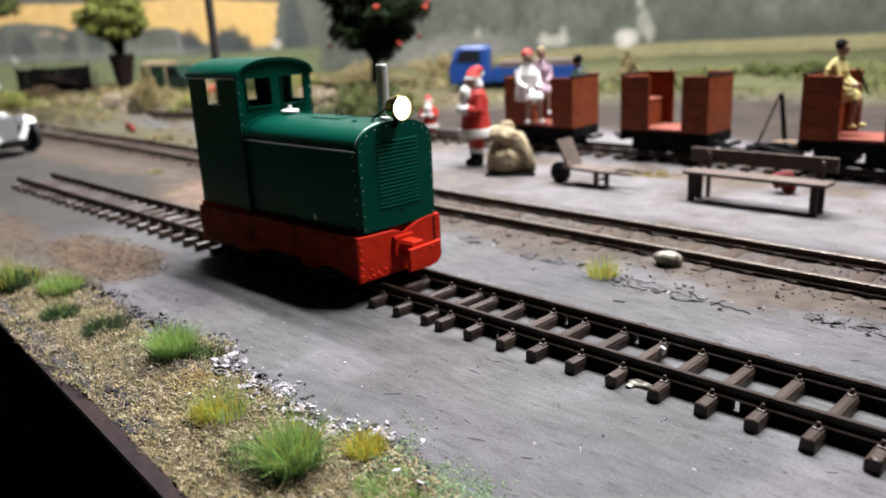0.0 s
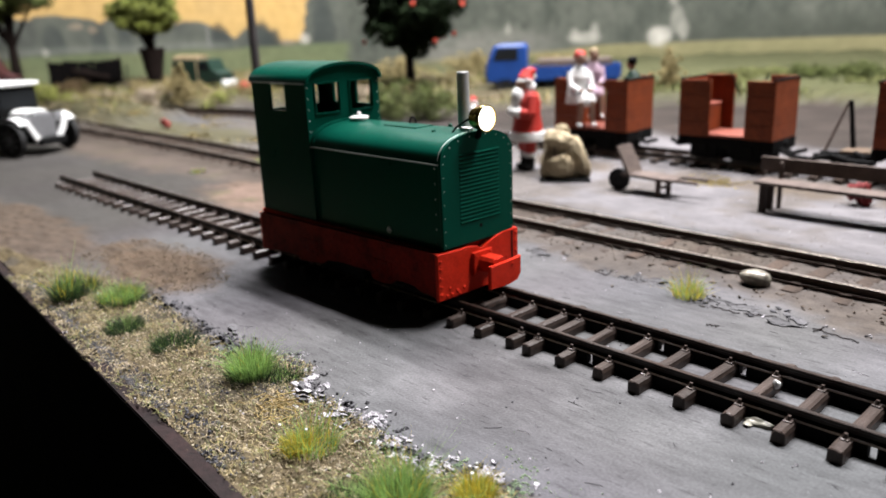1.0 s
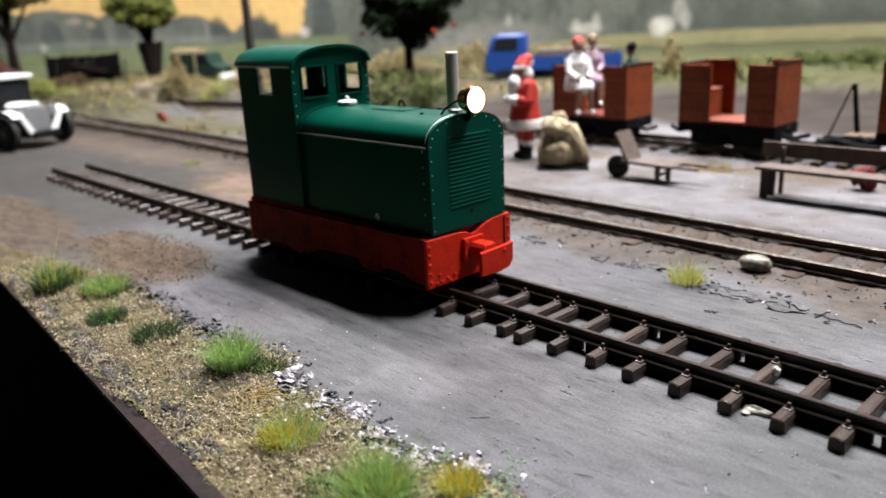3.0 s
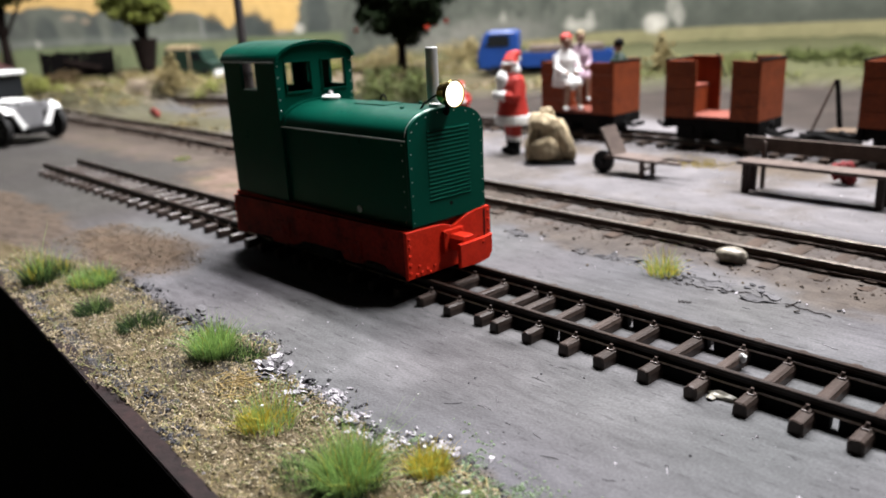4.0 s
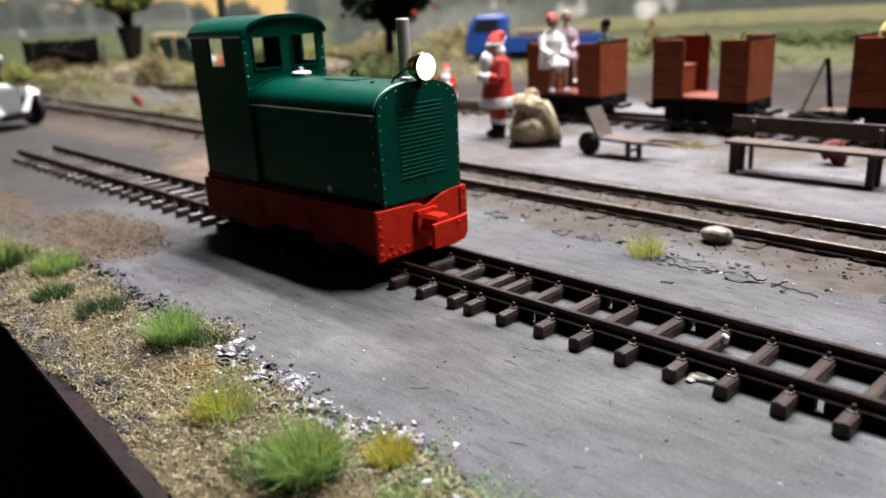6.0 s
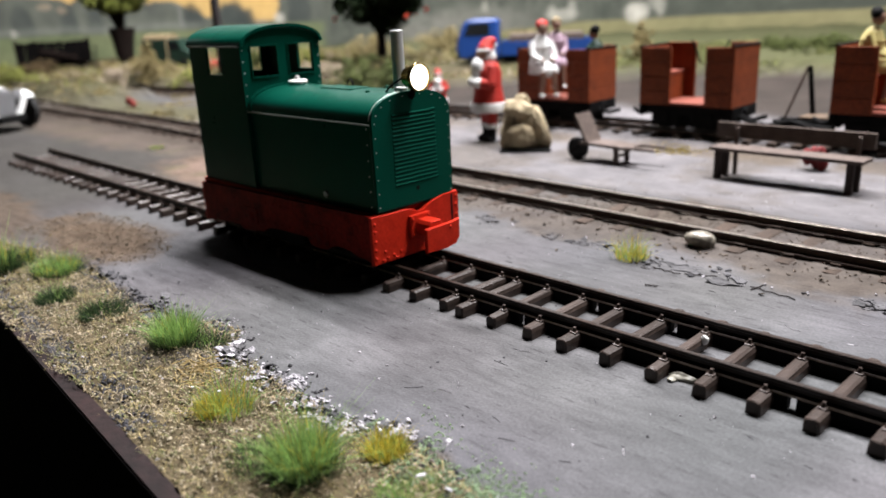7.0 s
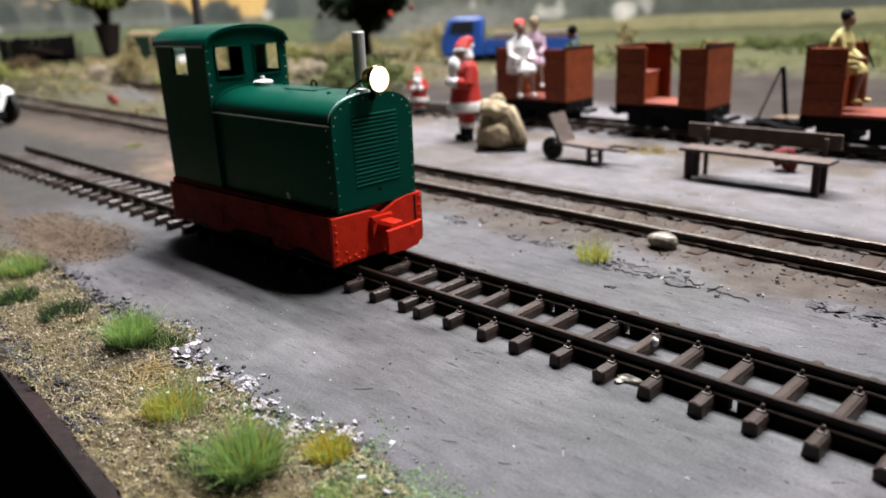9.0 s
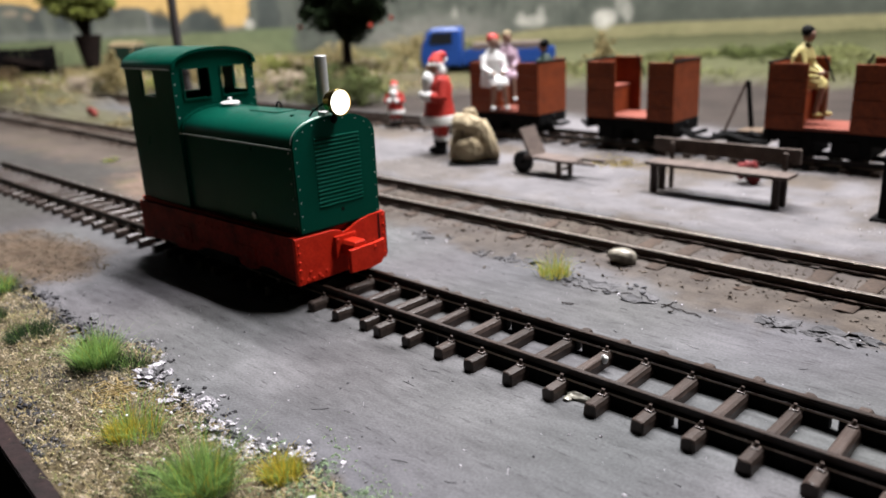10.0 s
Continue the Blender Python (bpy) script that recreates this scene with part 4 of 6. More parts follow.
        pierced(bm, "y", y0, y1, us, [Z0, 55.5, 63.9, ZT], [(1, 1)] if side < 0 else [(1, 1), (3, 1)])
        part("cab_side", bm, GREEN, t)
    for name, x0, x1 in (("cab_front", X1 - T, X1), ("cab_rear", X0, X0 + T)):
        bm = bmesh.new()
        zs = 54.7
        if name == "cab_front":
            pierced(bm, "x", x0, x1, [-W + T, -11.1, -1.8, 2.4, 11.7, W - T], [Z0, zs, 63.9], [(1, 1), (3, 1)])
        else:
            pierced(bm, "x", x0, x1, [-W + T, -11.6, 11.6, W - T], [Z0, zs, 63.9], [(1, 1)])
        prism(bm, [(-W + T, 63.9)] + [(y, z) for y, z in hood_arch(W - T, 64.4, 4.6, 20, 2.2)] + [(W - T, 63.9)], "x", x0, x1)
        wall = part(name, bm, GREEN, t)
        for sy in (-1, 1) if name == "cab_front" else ():
            bm = bmesh.new()
            xa = x1 if name == "cab_front" else x0 - 0.35
            for b in ((-4.95, -4.55, 54.3, 64.3), (4.55, 4.95, 54.3, 64.3), (-4.95, 4.95, 63.8, 64.3), (-4.95, 4.95, 54.3, 54.85)):
                box(bm, xa, xa + 0.45, 0.3 + sy * 6.75 + b[0], 0.3 + sy * 6.75 + b[1], b[2], b[3], 0.12)
            part("window_frame", bm, GREEN, wall)
    rivets([(X1 + 0.02, sy * 13.9, z) for sy in (-1, 1) for z in np.arange(46, 64, 3.4)], 0.3, CHIP, t, "x")
    # roof: a curved sheet with rolled edges
    outer = hood_arch(15.3, 64.2, 6.0, 32, 2.15)
    inner = hood_arch(14.5, 64.2, 5.1, 32, 2.15)
    bm = bmesh.new()
    prism(bm, outer + inner[::-1], "x", -91.0, -56.9, 0, 0.3)
    part("roof", bm, GREEN, t, "green curved cab roof with worn rim", True)
    for side in (-1, 1):
        bm = box(bmesh.new(), -90.3, -58.4, side * 15.2 - 0.35, side * 15.2 + 0.35, 63.95, 64.45, 0.12)
        part("roof_gutter", bm, CHIP, t, "gutter edge with rubbed paint")
    # frame
    low = [(-89.3, 6.0), (-80.8, 7.2), (-72.6, 7.7), (-68.0, 7.8), (-66.2, 6.6), (-60.0, 6.9), (-53.3, 7.8), (-50.3, 9.5), (-44.0, 10.1), (-29.4, 10.2), (-28.0, 8.1), (-23.6, 7.7), (-19.8, 8.2), (-17.4, 9.7), (-14.4, 10.1), (-9.2, 9.7), (-6.3, 8.6), (-2.7, 8.7), (-0.1, 7.8)]
    for side in (-1, 1):
        bm = bmesh.new()
        y0, y1 = sorted((side * 16.9, side * 15.6))
        prism(bm, low + [(-0.1, 20.9), (-89.3, 19.5)], "y", y0, y1)
        fs = part("frame_side", bm, RED_GRIME_SHADE, t, "red frame plate mottled with grime, darkened as if shaded")
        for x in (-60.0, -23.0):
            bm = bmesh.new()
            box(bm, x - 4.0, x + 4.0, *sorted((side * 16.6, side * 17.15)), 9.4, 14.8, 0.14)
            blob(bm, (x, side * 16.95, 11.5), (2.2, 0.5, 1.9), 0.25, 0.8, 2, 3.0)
            part("axle_box", bm, RED_GRIME_SHADE, fs)
        rivets([(x, side * 16.9, z) for x in (-87.5, -50.5, -46.5, -42.5, -38.5, -6.0) for z in (11.5, 17.5)], 0.45, RED_GRIME_SHADE, fs, "y")
    bm = bmesh.new()
    box(bm, -90.2, -1.2, -15.4, 15.4, 18.6, 20.7)
    part("footplate", bm, RED, t)
    # front beam
    bm = bmesh.new()
    prism(bm, [(-17.3, 7.4), (15.6, 7.4), (15.6, 21.6), (15.0, 22.1), (9.5, 21.8), (6.0, 21.2), (3.4, 20.1), (1.6, 19.3), (-0.2, 18.7), (-1.6, 19.9), (-4.0, 20.5), (-17.3, 20.8)], "x", -0.1, 1.1, 0, 0.2)
    beam = part("buffer_beam", bm, RED, t, "red front beam with bolt heads")
    part("slot", box(bmesh.new(), 1.05, 1.16, 12.6, 13.3, 13.0, 21.4), BLACK, beam)
    rivets([(1.1, y, z) for y, z in ((-16.2, 9.2), (-16.2, 11.6), (-16.2, 14.0), (-16.2, 16.6), (-16.2, 18.8), (-14.0, 8.4), (-12.2, 8.6), (-10.0, 9.0), (-9.0, 8.0), (14.7, 9.2), (14.7, 12.0), (14.7, 15.0), (14.7, 18.0), (14.7, 20.6), (-13.0, 10.6), (-7.4, 9.4))], 0.6, RED, beam, "x")
    # coupling
    bm = bmesh.new()
    box(bm, 1.0, 2.2, -4.2, 3.4, 11.8, 18.6, 0.3)
    prism(bm, [(-2.4, 13.2), (2.6, 13.2), (2.6, 16.2), (2.0, 17.4), (-1.8, 17.4), (-2.4, 16.4)], "x", 2.1, 7.6, 0, 0.3)
    prism(bm, [(-4.5, 9.2), (3.0, 9.0), (6.8, 9.4), (8.3, 11.2), (8.4, 16.4), (4.6, 15.9), (-4.5, 15.9)], "x", 7.4, 8.6, 0, 0.25)
    part("coupling_block", bm, RED, beam, "red coupling block, paint chipped")
    rivets([(2.3, -3.2, 13.0), (2.3, -3.3, 17.6), (2.3, 2.4, 17.9), (8.7, 4.6, 14.9), (1.1, 10.6, 14.0), (1.1, -1.0, 18.0)], 0.5, RED, beam, "x")
    bm = bmesh.new()
    box(bm, -90.2, -89.3, -16.8, 16.0, 6.4, 19.4, 0.2)
    part("buffer_beam", bm, RED, t, "red rear beam")
    # running gear
    part("underframe", box(bmesh.new(), -88, -3, -7.0, 7.0, 6.6, 18.5, 0.5), BLACK, t)
    part("underframe", box(bmesh.new(), -58, -34, -15.4, 15.4, 5.6, 10.4, 0.8), BLACK, t)
    for x in (-66.0, -25.0):
        for side in (-1, 1):
            wheel(t, x, side * 8.4, 12.2, 7.0)
        part("axle", rod(bmesh.new(), (x, -16, 12.2), (x, 16, 12.2), 1.2, seg=10), BLACK, t)
    return t


locomotive()


# ---- loose scatter ----
def scatter(name, spots, sizes, mat, label, category, lift=0.25, squash=0.75):
    """Small angular stones joined into one object of kind stuff."""
    k = len(spots)
    base = np.array([(1, 0, 0), (0, 1, 0), (-1, 0, 0), (0, -1, 0), (0, 0, 1), (0, 0, -1)], float)
    tri = np.array([(0, 1, 4), (1, 2, 4), (2, 3, 4), (3, 0, 4), (1, 0, 5), (2, 1, 5), (3, 2, 5), (0, 3, 5)])
    v = base[None] * RNG.uniform(0.55, 1.15, (k, 6, 1)) * np.asarray(sizes)[:, None, None]
    a = RNG.uniform(0, 6.28, k)
    b = RNG.uniform(-0.6, 0.6, k)
    x, y, z = v[..., 0].copy(), v[..., 1].copy(), v[..., 2] * squash
    y, z = y * np.cos(b)[:, None] - z * np.sin(b)[:, None], y * np.sin(b)[:, None] + z * np.cos(b)[:, None]
    x, y = x * np.cos(a)[:, None] - y * np.sin(a)[:, None], x * np.sin(a)[:, None] + y * np.cos(a)[:, None]
    zz = ground_z(spots[:, 0], spots[:, 1])
    P = np.stack([x + spots[:, :1], y + spots[:, 1:2], z + (zz + lift * np.asarray(sizes))[:, None]], -1).reshape(-1, 3)
    F = (tri[None] + (np.arange(k) * 6)[:, None, None]).reshape(-1, 3)
    return tagged(raw(name, P, F.tolist(), mat), label, category, kind="stuff")


BLACK_PATCH = ((-87, -82.3, 3.4, 1.8, 190), (-69, -88.0, 3.5, 0.8, 110), (-67.5, -83.8, 2.8, 1.0, 70), (-120, -81, 14.0, 1.2, 150))


def verge_spots(k, x0, x1, inset=0.5):
    x = RNG.uniform(x0, x1, k)
    lo, hi = front_y(x) - 2.9 + 0.9 * vnoise(x, 0 * x, 5, 77) + 3.2 * step(-125, -70, x + 8 * vnoise(x, 0 * x, 11, 78)), verge_edge(x) + inset
    return np.stack([x, lo + (hi - lo) * RNG.uniform(0, 1, k)], -1)


for k, mat, label in ((24000, GRAVEL, "fine tan gravel strewn along the verge"), (7500, CREAMSTONE, "cream coloured grains among the verge gravel"), (12000, OLIVE, "dark olive grains among the verge gravel")):
    s = verge_spots(k, -235, 5)
    s = s[vnoise(s[:, 0], s[:, 1], 3.5, k) + 0.6 * vnoise(s[:, 0], s[:, 1], 9, k + 1) > RNG.uniform(-1.3, 0.35, len(s))]
    scatter("gravel", s, (0.13 + 0.40 * RNG.random(len(s)) ** 2.2) * (1 + 0.35 * vnoise(s[:, 0], s[:, 1], 4, k + 2)), mat, label, "gravel")
s = verge_spots(110, -230, 5)
scatter("gravel", s, 0.3 + 0.3 * RNG.random(len(s)) ** 2, FLAKE, "pale grey chips among the verge gravel", "gravel")
s = verge_spots(3600, -230, 5)
s = s[vnoise(s[:, 0], s[:, 1], 11, 36) > 0.5]
scatter("grit", s, 0.2 + 0.4 * RNG.random(len(s)) ** 2, GRIT, "dark grit patches on the verge", "grit")
s = np.concatenate([np.stack([RNG.normal(cx, sx, k), RNG.normal(cy, sy, k)], -1) for cx, cy, sx, sy, k in BLACK_PATCH])
s = s[s[:, 1] > front_y(s[:, 0]) + 0.3]
scatter("grit", s, 0.2 + 0.5 * RNG.random(len(s)) ** 2, GRIT, "black bluish grit spilled on the verge", "grit", 0.3)
x = RNG.uniform(-230, -92, 2600)
s = np.stack([x, front_y(x) + np.abs(RNG.normal(0, 2.0, len(x))) + 0.3], -1)
scatter("grit", s, 0.2 + 0.35 * RNG.random(len(s)) ** 2, CRUST, "grey grit along the edge board", "grit")


def fluff(k, mat, label):
    """Short loose flock fibres lying and standing on the verge, in drifts."""
    s = verge_spots(k, -235, 5)
    s = s[vnoise(s[:, 0], s[:, 1], 6, k) > RNG.uniform(-0.6, 0.4, len(s))]
    n = len(s)
    z = ground_z(s[:, 0], s[:, 1]) + RNG.uniform(0.1, 0.4, n)
    a, up, ln = RNG.uniform(0, 6.28, n), np.abs(RNG.normal(0.2, 0.4, n)), RNG.uniform(0.7, 2.4, n)
    d = np.stack([np.cos(a) * np.cos(up), np.sin(a) * np.cos(up), np.sin(up)], -1) * ln[:, None]
    side = np.stack([-np.sin(a), np.cos(a), 0 * a], -1) * RNG.uniform(0.05, 0.10, n)[:, None]
    c = np.concatenate([s, z[:, None]], -1)
    mid = c + 0.55 * d + np.stack([0 * a, 0 * a, 0.18 * ln], -1)
    P = np.stack([c - side, c + side, mid - side, mid + side, c + d], 1).reshape(-1, 3)
    o = np.arange(n) * 5
    F = [f for i in o.tolist() for f in ((i, i + 1, i + 3, i + 2), (i + 2, i + 3, i + 4))]
    tagged(raw("loose_fibres", P, F, mat), label, "loose fibres", kind="stuff")


fluff(5200, TANWEED, "loose tan flock fibres among the verge gravel")
fluff(3000, OLIVEWEED, "loose olive flock fibres among the verge gravel")
fluff(2200, PALEWEED, "bleached flock fibres among the verge gravel")
x = RNG.uniform(-32, 26, 9500)
s = np.stack([x, verge_edge(x) + RNG.normal(-2.0, 4.2, len(x)) + 3.0 * vnoise(x, 0 * x, 6, 75)], -1)
s = s[vnoise(s[:, 0], s[:, 1], 4, 76) > -0.35]
scatter("flock", s, 0.12 + 0.28 * RNG.random(len(s)) ** 2, MINT, "mint green flock dusted over the road edge", "flock")
x = RNG.uniform(-150, -30, 2600)
s = np.stack([x, verge_edge(x) - 3.0 + RNG.normal(0, 2.0, len(x))], -1)
s = s[vnoise(s[:, 0], s[:, 1], 7, 74) > 0.05]
scatter("flock", s, 0.10 + 0.24 * RNG.random(len(s)) ** 2, MINT, "grey-green flock along the verge", "flock")
x = RNG.uniform(-185, -5, 700)
s = np.stack([x, verge_edge(x) + RNG.normal(0, 2.2, len(x)) + 2.2 * vnoise(x, 0 * x, 7, 61)], -1)
scatter("grit", s, 0.25 + 0.6 * RNG.random(len(x)) ** 2, GRIT, "dark crumbs along the broken road edge", "grit")
x = RNG.uniform(-280, -165, 3600)
s = np.stack([x, RNG.uniform(-62, -10, len(x))], -1)
s = s[(np.hypot((s[:, 0] + 208) / 42, (s[:, 1] + 38) / 21) + 0.12 * vnoise(s[:, 0], s[:, 1], 7, 71) < 1.0) & (s[:, 1] < -11)]
scatter("earth_crumbs", s, 0.2 + 0.45 * RNG.random(len(s)) ** 2, EARTHC, "brown earth crumbs beside the track", "earth")
x = RNG.uniform(-330, 60, 9000)
s = np.stack([x, line2(x) - 3 + RNG.normal(0, 12, len(x))], -1)
scatter("ballast", s[:5200], 0.2 + 0.5 * RNG.random(5200) ** 3, BALLAST, "brown ballast between the buried sleepers", "ballast")
x = RNG.uniform(-190, 70, 420)
s = np.stack([x, RNG.uniform(-52, 60, len(x))], -1)
scatter("speck", s[:280], 0.12 + 0.36 * RNG.random(280) ** 3, FLAKE, "tiny pale specks on the grey road", "specks")
scatter("speck", s[280:], 0.12 + 0.35 * RNG.random(140) ** 3, GRIT, "tiny dark specks on the grey road", "specks")


g = np.stack([RNG.uniform(-270, 90, 2000), RNG.uniform(126, 226, 2000)], -1)
g = g[vnoise(g[:, 0], g[:, 1], 33, 85) + 0.5 * vnoise(g[:, 0], g[:, 1], 8, 99) > RNG.uniform(-0.7, 0.9, len(g))]
scatter("crumbs", g[::2], 0.15 + 0.4 * RNG.random(len(g[::2])) ** 3, EARTHC, "brown crumbs strewn on the grey platform", "crumbs")
scatter("crumbs", g[1::2], 0.15 + 0.35 * RNG.random(len(g[1::2])) ** 3, FLAKE, "pale crumbs strewn on the grey platform", "crumbs")


def shards(name, k, x0, x1, spread, size, mat, label, category, stand=0.7, edge=verge_edge):
    """Thin torn flakes lying and standing along the edge of the road."""
    P, F = [], []
    for i in range(k):
        cx = RNG.uniform(x0, x1)
        while vnoise(np.array([cx]), np.array([0.0]), 5, 88)[0] < -0.25:
            cx = RNG.uniform(x0, x1)
        cy = float(edge(cx)) + 2.5 * float(vnoise(np.array([cx]), np.array([9.0]), 6, 89)[0]) + RNG.normal(0.5, spread)
        r = size * (0.4 + RNG.random() ** 2)
        n = int(RNG.integers(4, 7))
        m = Matrix.Translation((cx, cy, float(ground_z(np.array([cx]), np.array([cy]))[0]) + 0.35 * r)) @ Euler((RNG.normal(0, stand), RNG.normal(0, stand), RNG.uniform(0, 6.28))).to_matrix().to_4x4()
        ring = [(r * RNG.uniform(0.5, 1.2) * math.cos(6.28 * j / n), 0.6 * r * RNG.uniform(0.5, 1.2) * math.sin(6.28 * j / n)) for j in range(n)]
        o = len(P)
        for h in (-0.12, 0.12):
            P += [tuple(m @ Vector((a, b, h + 0.15 * r * math.sin(3 * a)))) for a, b in ring]
        F += [list(range(o, o + n))[::-1], list(range(o + n, o + 2 * n))] + [[o + j, o + (j + 1) % n, o + n + (j + 1) % n, o + n + j] for j in range(n)]
    tagged(raw(name, P, F, mat), label, category, kind="stuff")


def torn_crust(name, k, x0, x1, spread, size, mat, label, category, tilt, edge, lift=0.3):
    """Jagged, crumpled sheets of torn plaster, longer along the edge than across it."""
    P, F = [], []
    for i in range(k):
        cx = RNG.uniform(x0, x1)
        while vnoise(np.array([cx]), np.array([40.0]), 7, 90)[0] < -0.15:
            cx = RNG.uniform(x0, x1)
        cy = float(edge(cx)) + 2.5 * float(vnoise(np.array([cx]), np.array([9.0]), 6, 89)[0]) + RNG.normal(0.4, spread)
        r = size * (0.45 + 0.9 * RNG.random() ** 1.6)
        n = int(RNG.integers(9, 14))
        m = Matrix.Translation((cx, cy, float(ground_z(np.array([cx]), np.array([cy]))[0]) + lift * r)) @ Euler((RNG.normal(0, tilt), RNG.normal(0, tilt), RNG.normal(0, 0.5))).to_matrix().to_4x4()
        o, seed = len(P), RNG.uniform(0, 90)
        rim = [RNG.uniform(0.45, 1.2) for j in range(n)]
        for h in (0.0, -0.16):
            for f in (0.55, 1.0):
                for j in range(n):
                    a = 6.283 * j / n
                    q = Vector((1.5 * r * f * rim[j] * math.cos(a), 0.75 * r * f * rim[j] * math.sin(a), 0))
                    q.z = h + 0.34 * r * noise.noise(Vector((q.x / r * 1.6 + seed, q.y / r * 1.6, 0)))
                    P.append(tuple(m @ q))
        top, bot = o, o + 2 * n
        F.append([top + j for j in range(n)])
        F.append([bot + j for j in range(n)][::-1])
        for j in range(n):
            e = (j + 1) % n
            F += [[top + j, top + n + j, top + n + e, top + e], [bot + j, bot + e, bot + n + e, bot + n + j], [top + n + j, bot + n + j, bot + n + e, top + n + e]]
    tagged(raw(name, P, F, mat), label, category, kind="stuff")


torn_crust("plaster_flakes", 50, -130, -60, 2.0, 1.5, CRUST, "grey curled plaster sheets along the road edge", "plaster flakes", 0.3, verge_edge)
shards("plaster_flakes", 150, -112, -22, 2.0, 0.55, FLAKE, "torn whitish plaster flakes along the road edge", "plaster flakes")
shards("plaster_flakes", 60, -185, -110, 2.0, 0.8, CRUST, "small grey plaster crumbs along the road edge", "plaster flakes")

torn_crust("plaster_flakes", 260, -74, -22, 1.9, 0.72, FLAKE, "torn curled whitish plaster sheets along the road edge", "plaster flakes", 0.28, verge_edge)
torn_crust("plaster_flakes", 70, -101, -72, 2.2, 0.95, FLAKE, "larger torn plaster sheets beside the green tuft", "plaster flakes", 0.18, verge_edge)
torn_crust("plaster_flakes", 60, -180, -24, 1.6, 1.5, GRIT, "dark curled crust pieces along the road edge", "plaster flakes", 0.4, verge_edge)
torn_crust("plaster_flakes", 16, -98, -80, 1.6, 1.7, FLAKE, "broad curled plaster sheets beside the green tuft", "plaster flakes", 0.22, verge_edge)
shards("plaster_flakes", 24, -30, 5, 4.0, 0.8, FLAKE, "pale chips at the grassy road edge", "plaster flakes")


def crumble_edge(x):
    """The broken rim of the road beside the ballast."""
    return np.interp(x, [-120, -80, -40, 0, 60], [62, 60, 53, 54, 57])


torn_crust("road_crust", 60, -115, 60, 2.2, 2.8, CRUST, "lifted grey crust at the broken road rim", "road crust", 0.05, crumble_edge, 0.06)
torn_crust("road_crust", 9, -115, 60, 1.6, 1.6, GRIT, "dark broken crust at the road rim", "road crust", 0.15, crumble_edge, 0.05)
shards("road_crumbs", 40, -110, 45, 2.6, 0.8, GRIT, "dark crumbs along the broken road rim by the ballast", "road crumbs", 0.25, crumble_edge)
shards("road_crumbs", 30, -110, 45, 3.2, 0.7, FLAKE, "pale crumbs along the broken road rim by the ballast", "road crumbs", 0.25, crumble_edge)
shards("road_crumbs", 110, -200, 45, 7.0, 0.9, BALLAST, "brown mud crumbs in front of the rails", "road crumbs", 0.3, lambda x: crumble_edge(x) + 12)


def slivers(k, mat, label, x0, x1, y0, y1):
    """Thin dark slivers and scores lying flat on the road, most of them along it."""
    P, F = [], []
    for i in range(k):
        cx, cy = RNG.uniform(x0, x1), RNG.uniform(y0, y1)
        if -11 < cy < 24:
            continue
        ln, w, a, bend = 0.8 + 3.6 * RNG.random() ** 2, RNG.uniform(0.05, 0.15), RNG.normal(-0.1, 0.35), RNG.normal(0, 0.25)
        o = len(P)
        for j in range(6):
            f = j / 5
            q = a + bend * (f - 0.5)
            x, y = cx + ln * (f - 0.5) * math.cos(q), cy + ln * (f - 0.5) * math.sin(q)
            z = float(ground_z(np.array([x]), np.array([y]))[0]) + 0.05
            ww = w * math.sin(math.pi * (0.08 + 0.84 * f)) * RNG.uniform(0.5, 1.2)
            n = (-math.sin(q) * ww, math.cos(q) * ww)
            P += [(x - n[0], y - n[1], z), (x, y, z + 0.09), (x + n[0], y + n[1], z)]
            if j:
                p = o + 3 * j
                F += [(p - 3, p - 2, p + 1, p), (p - 2, p - 1, p + 2, p + 1)]
    tagged(raw("slivers", P, F, mat), label, "slivers", kind="stuff")


slivers(84, GRIT, "dark slivers and scores on the grey road", -175, 60, -50, 58)
slivers(45, FLAKE, "pale slivers and scores on the grey road", -175, 60, -50, 58)


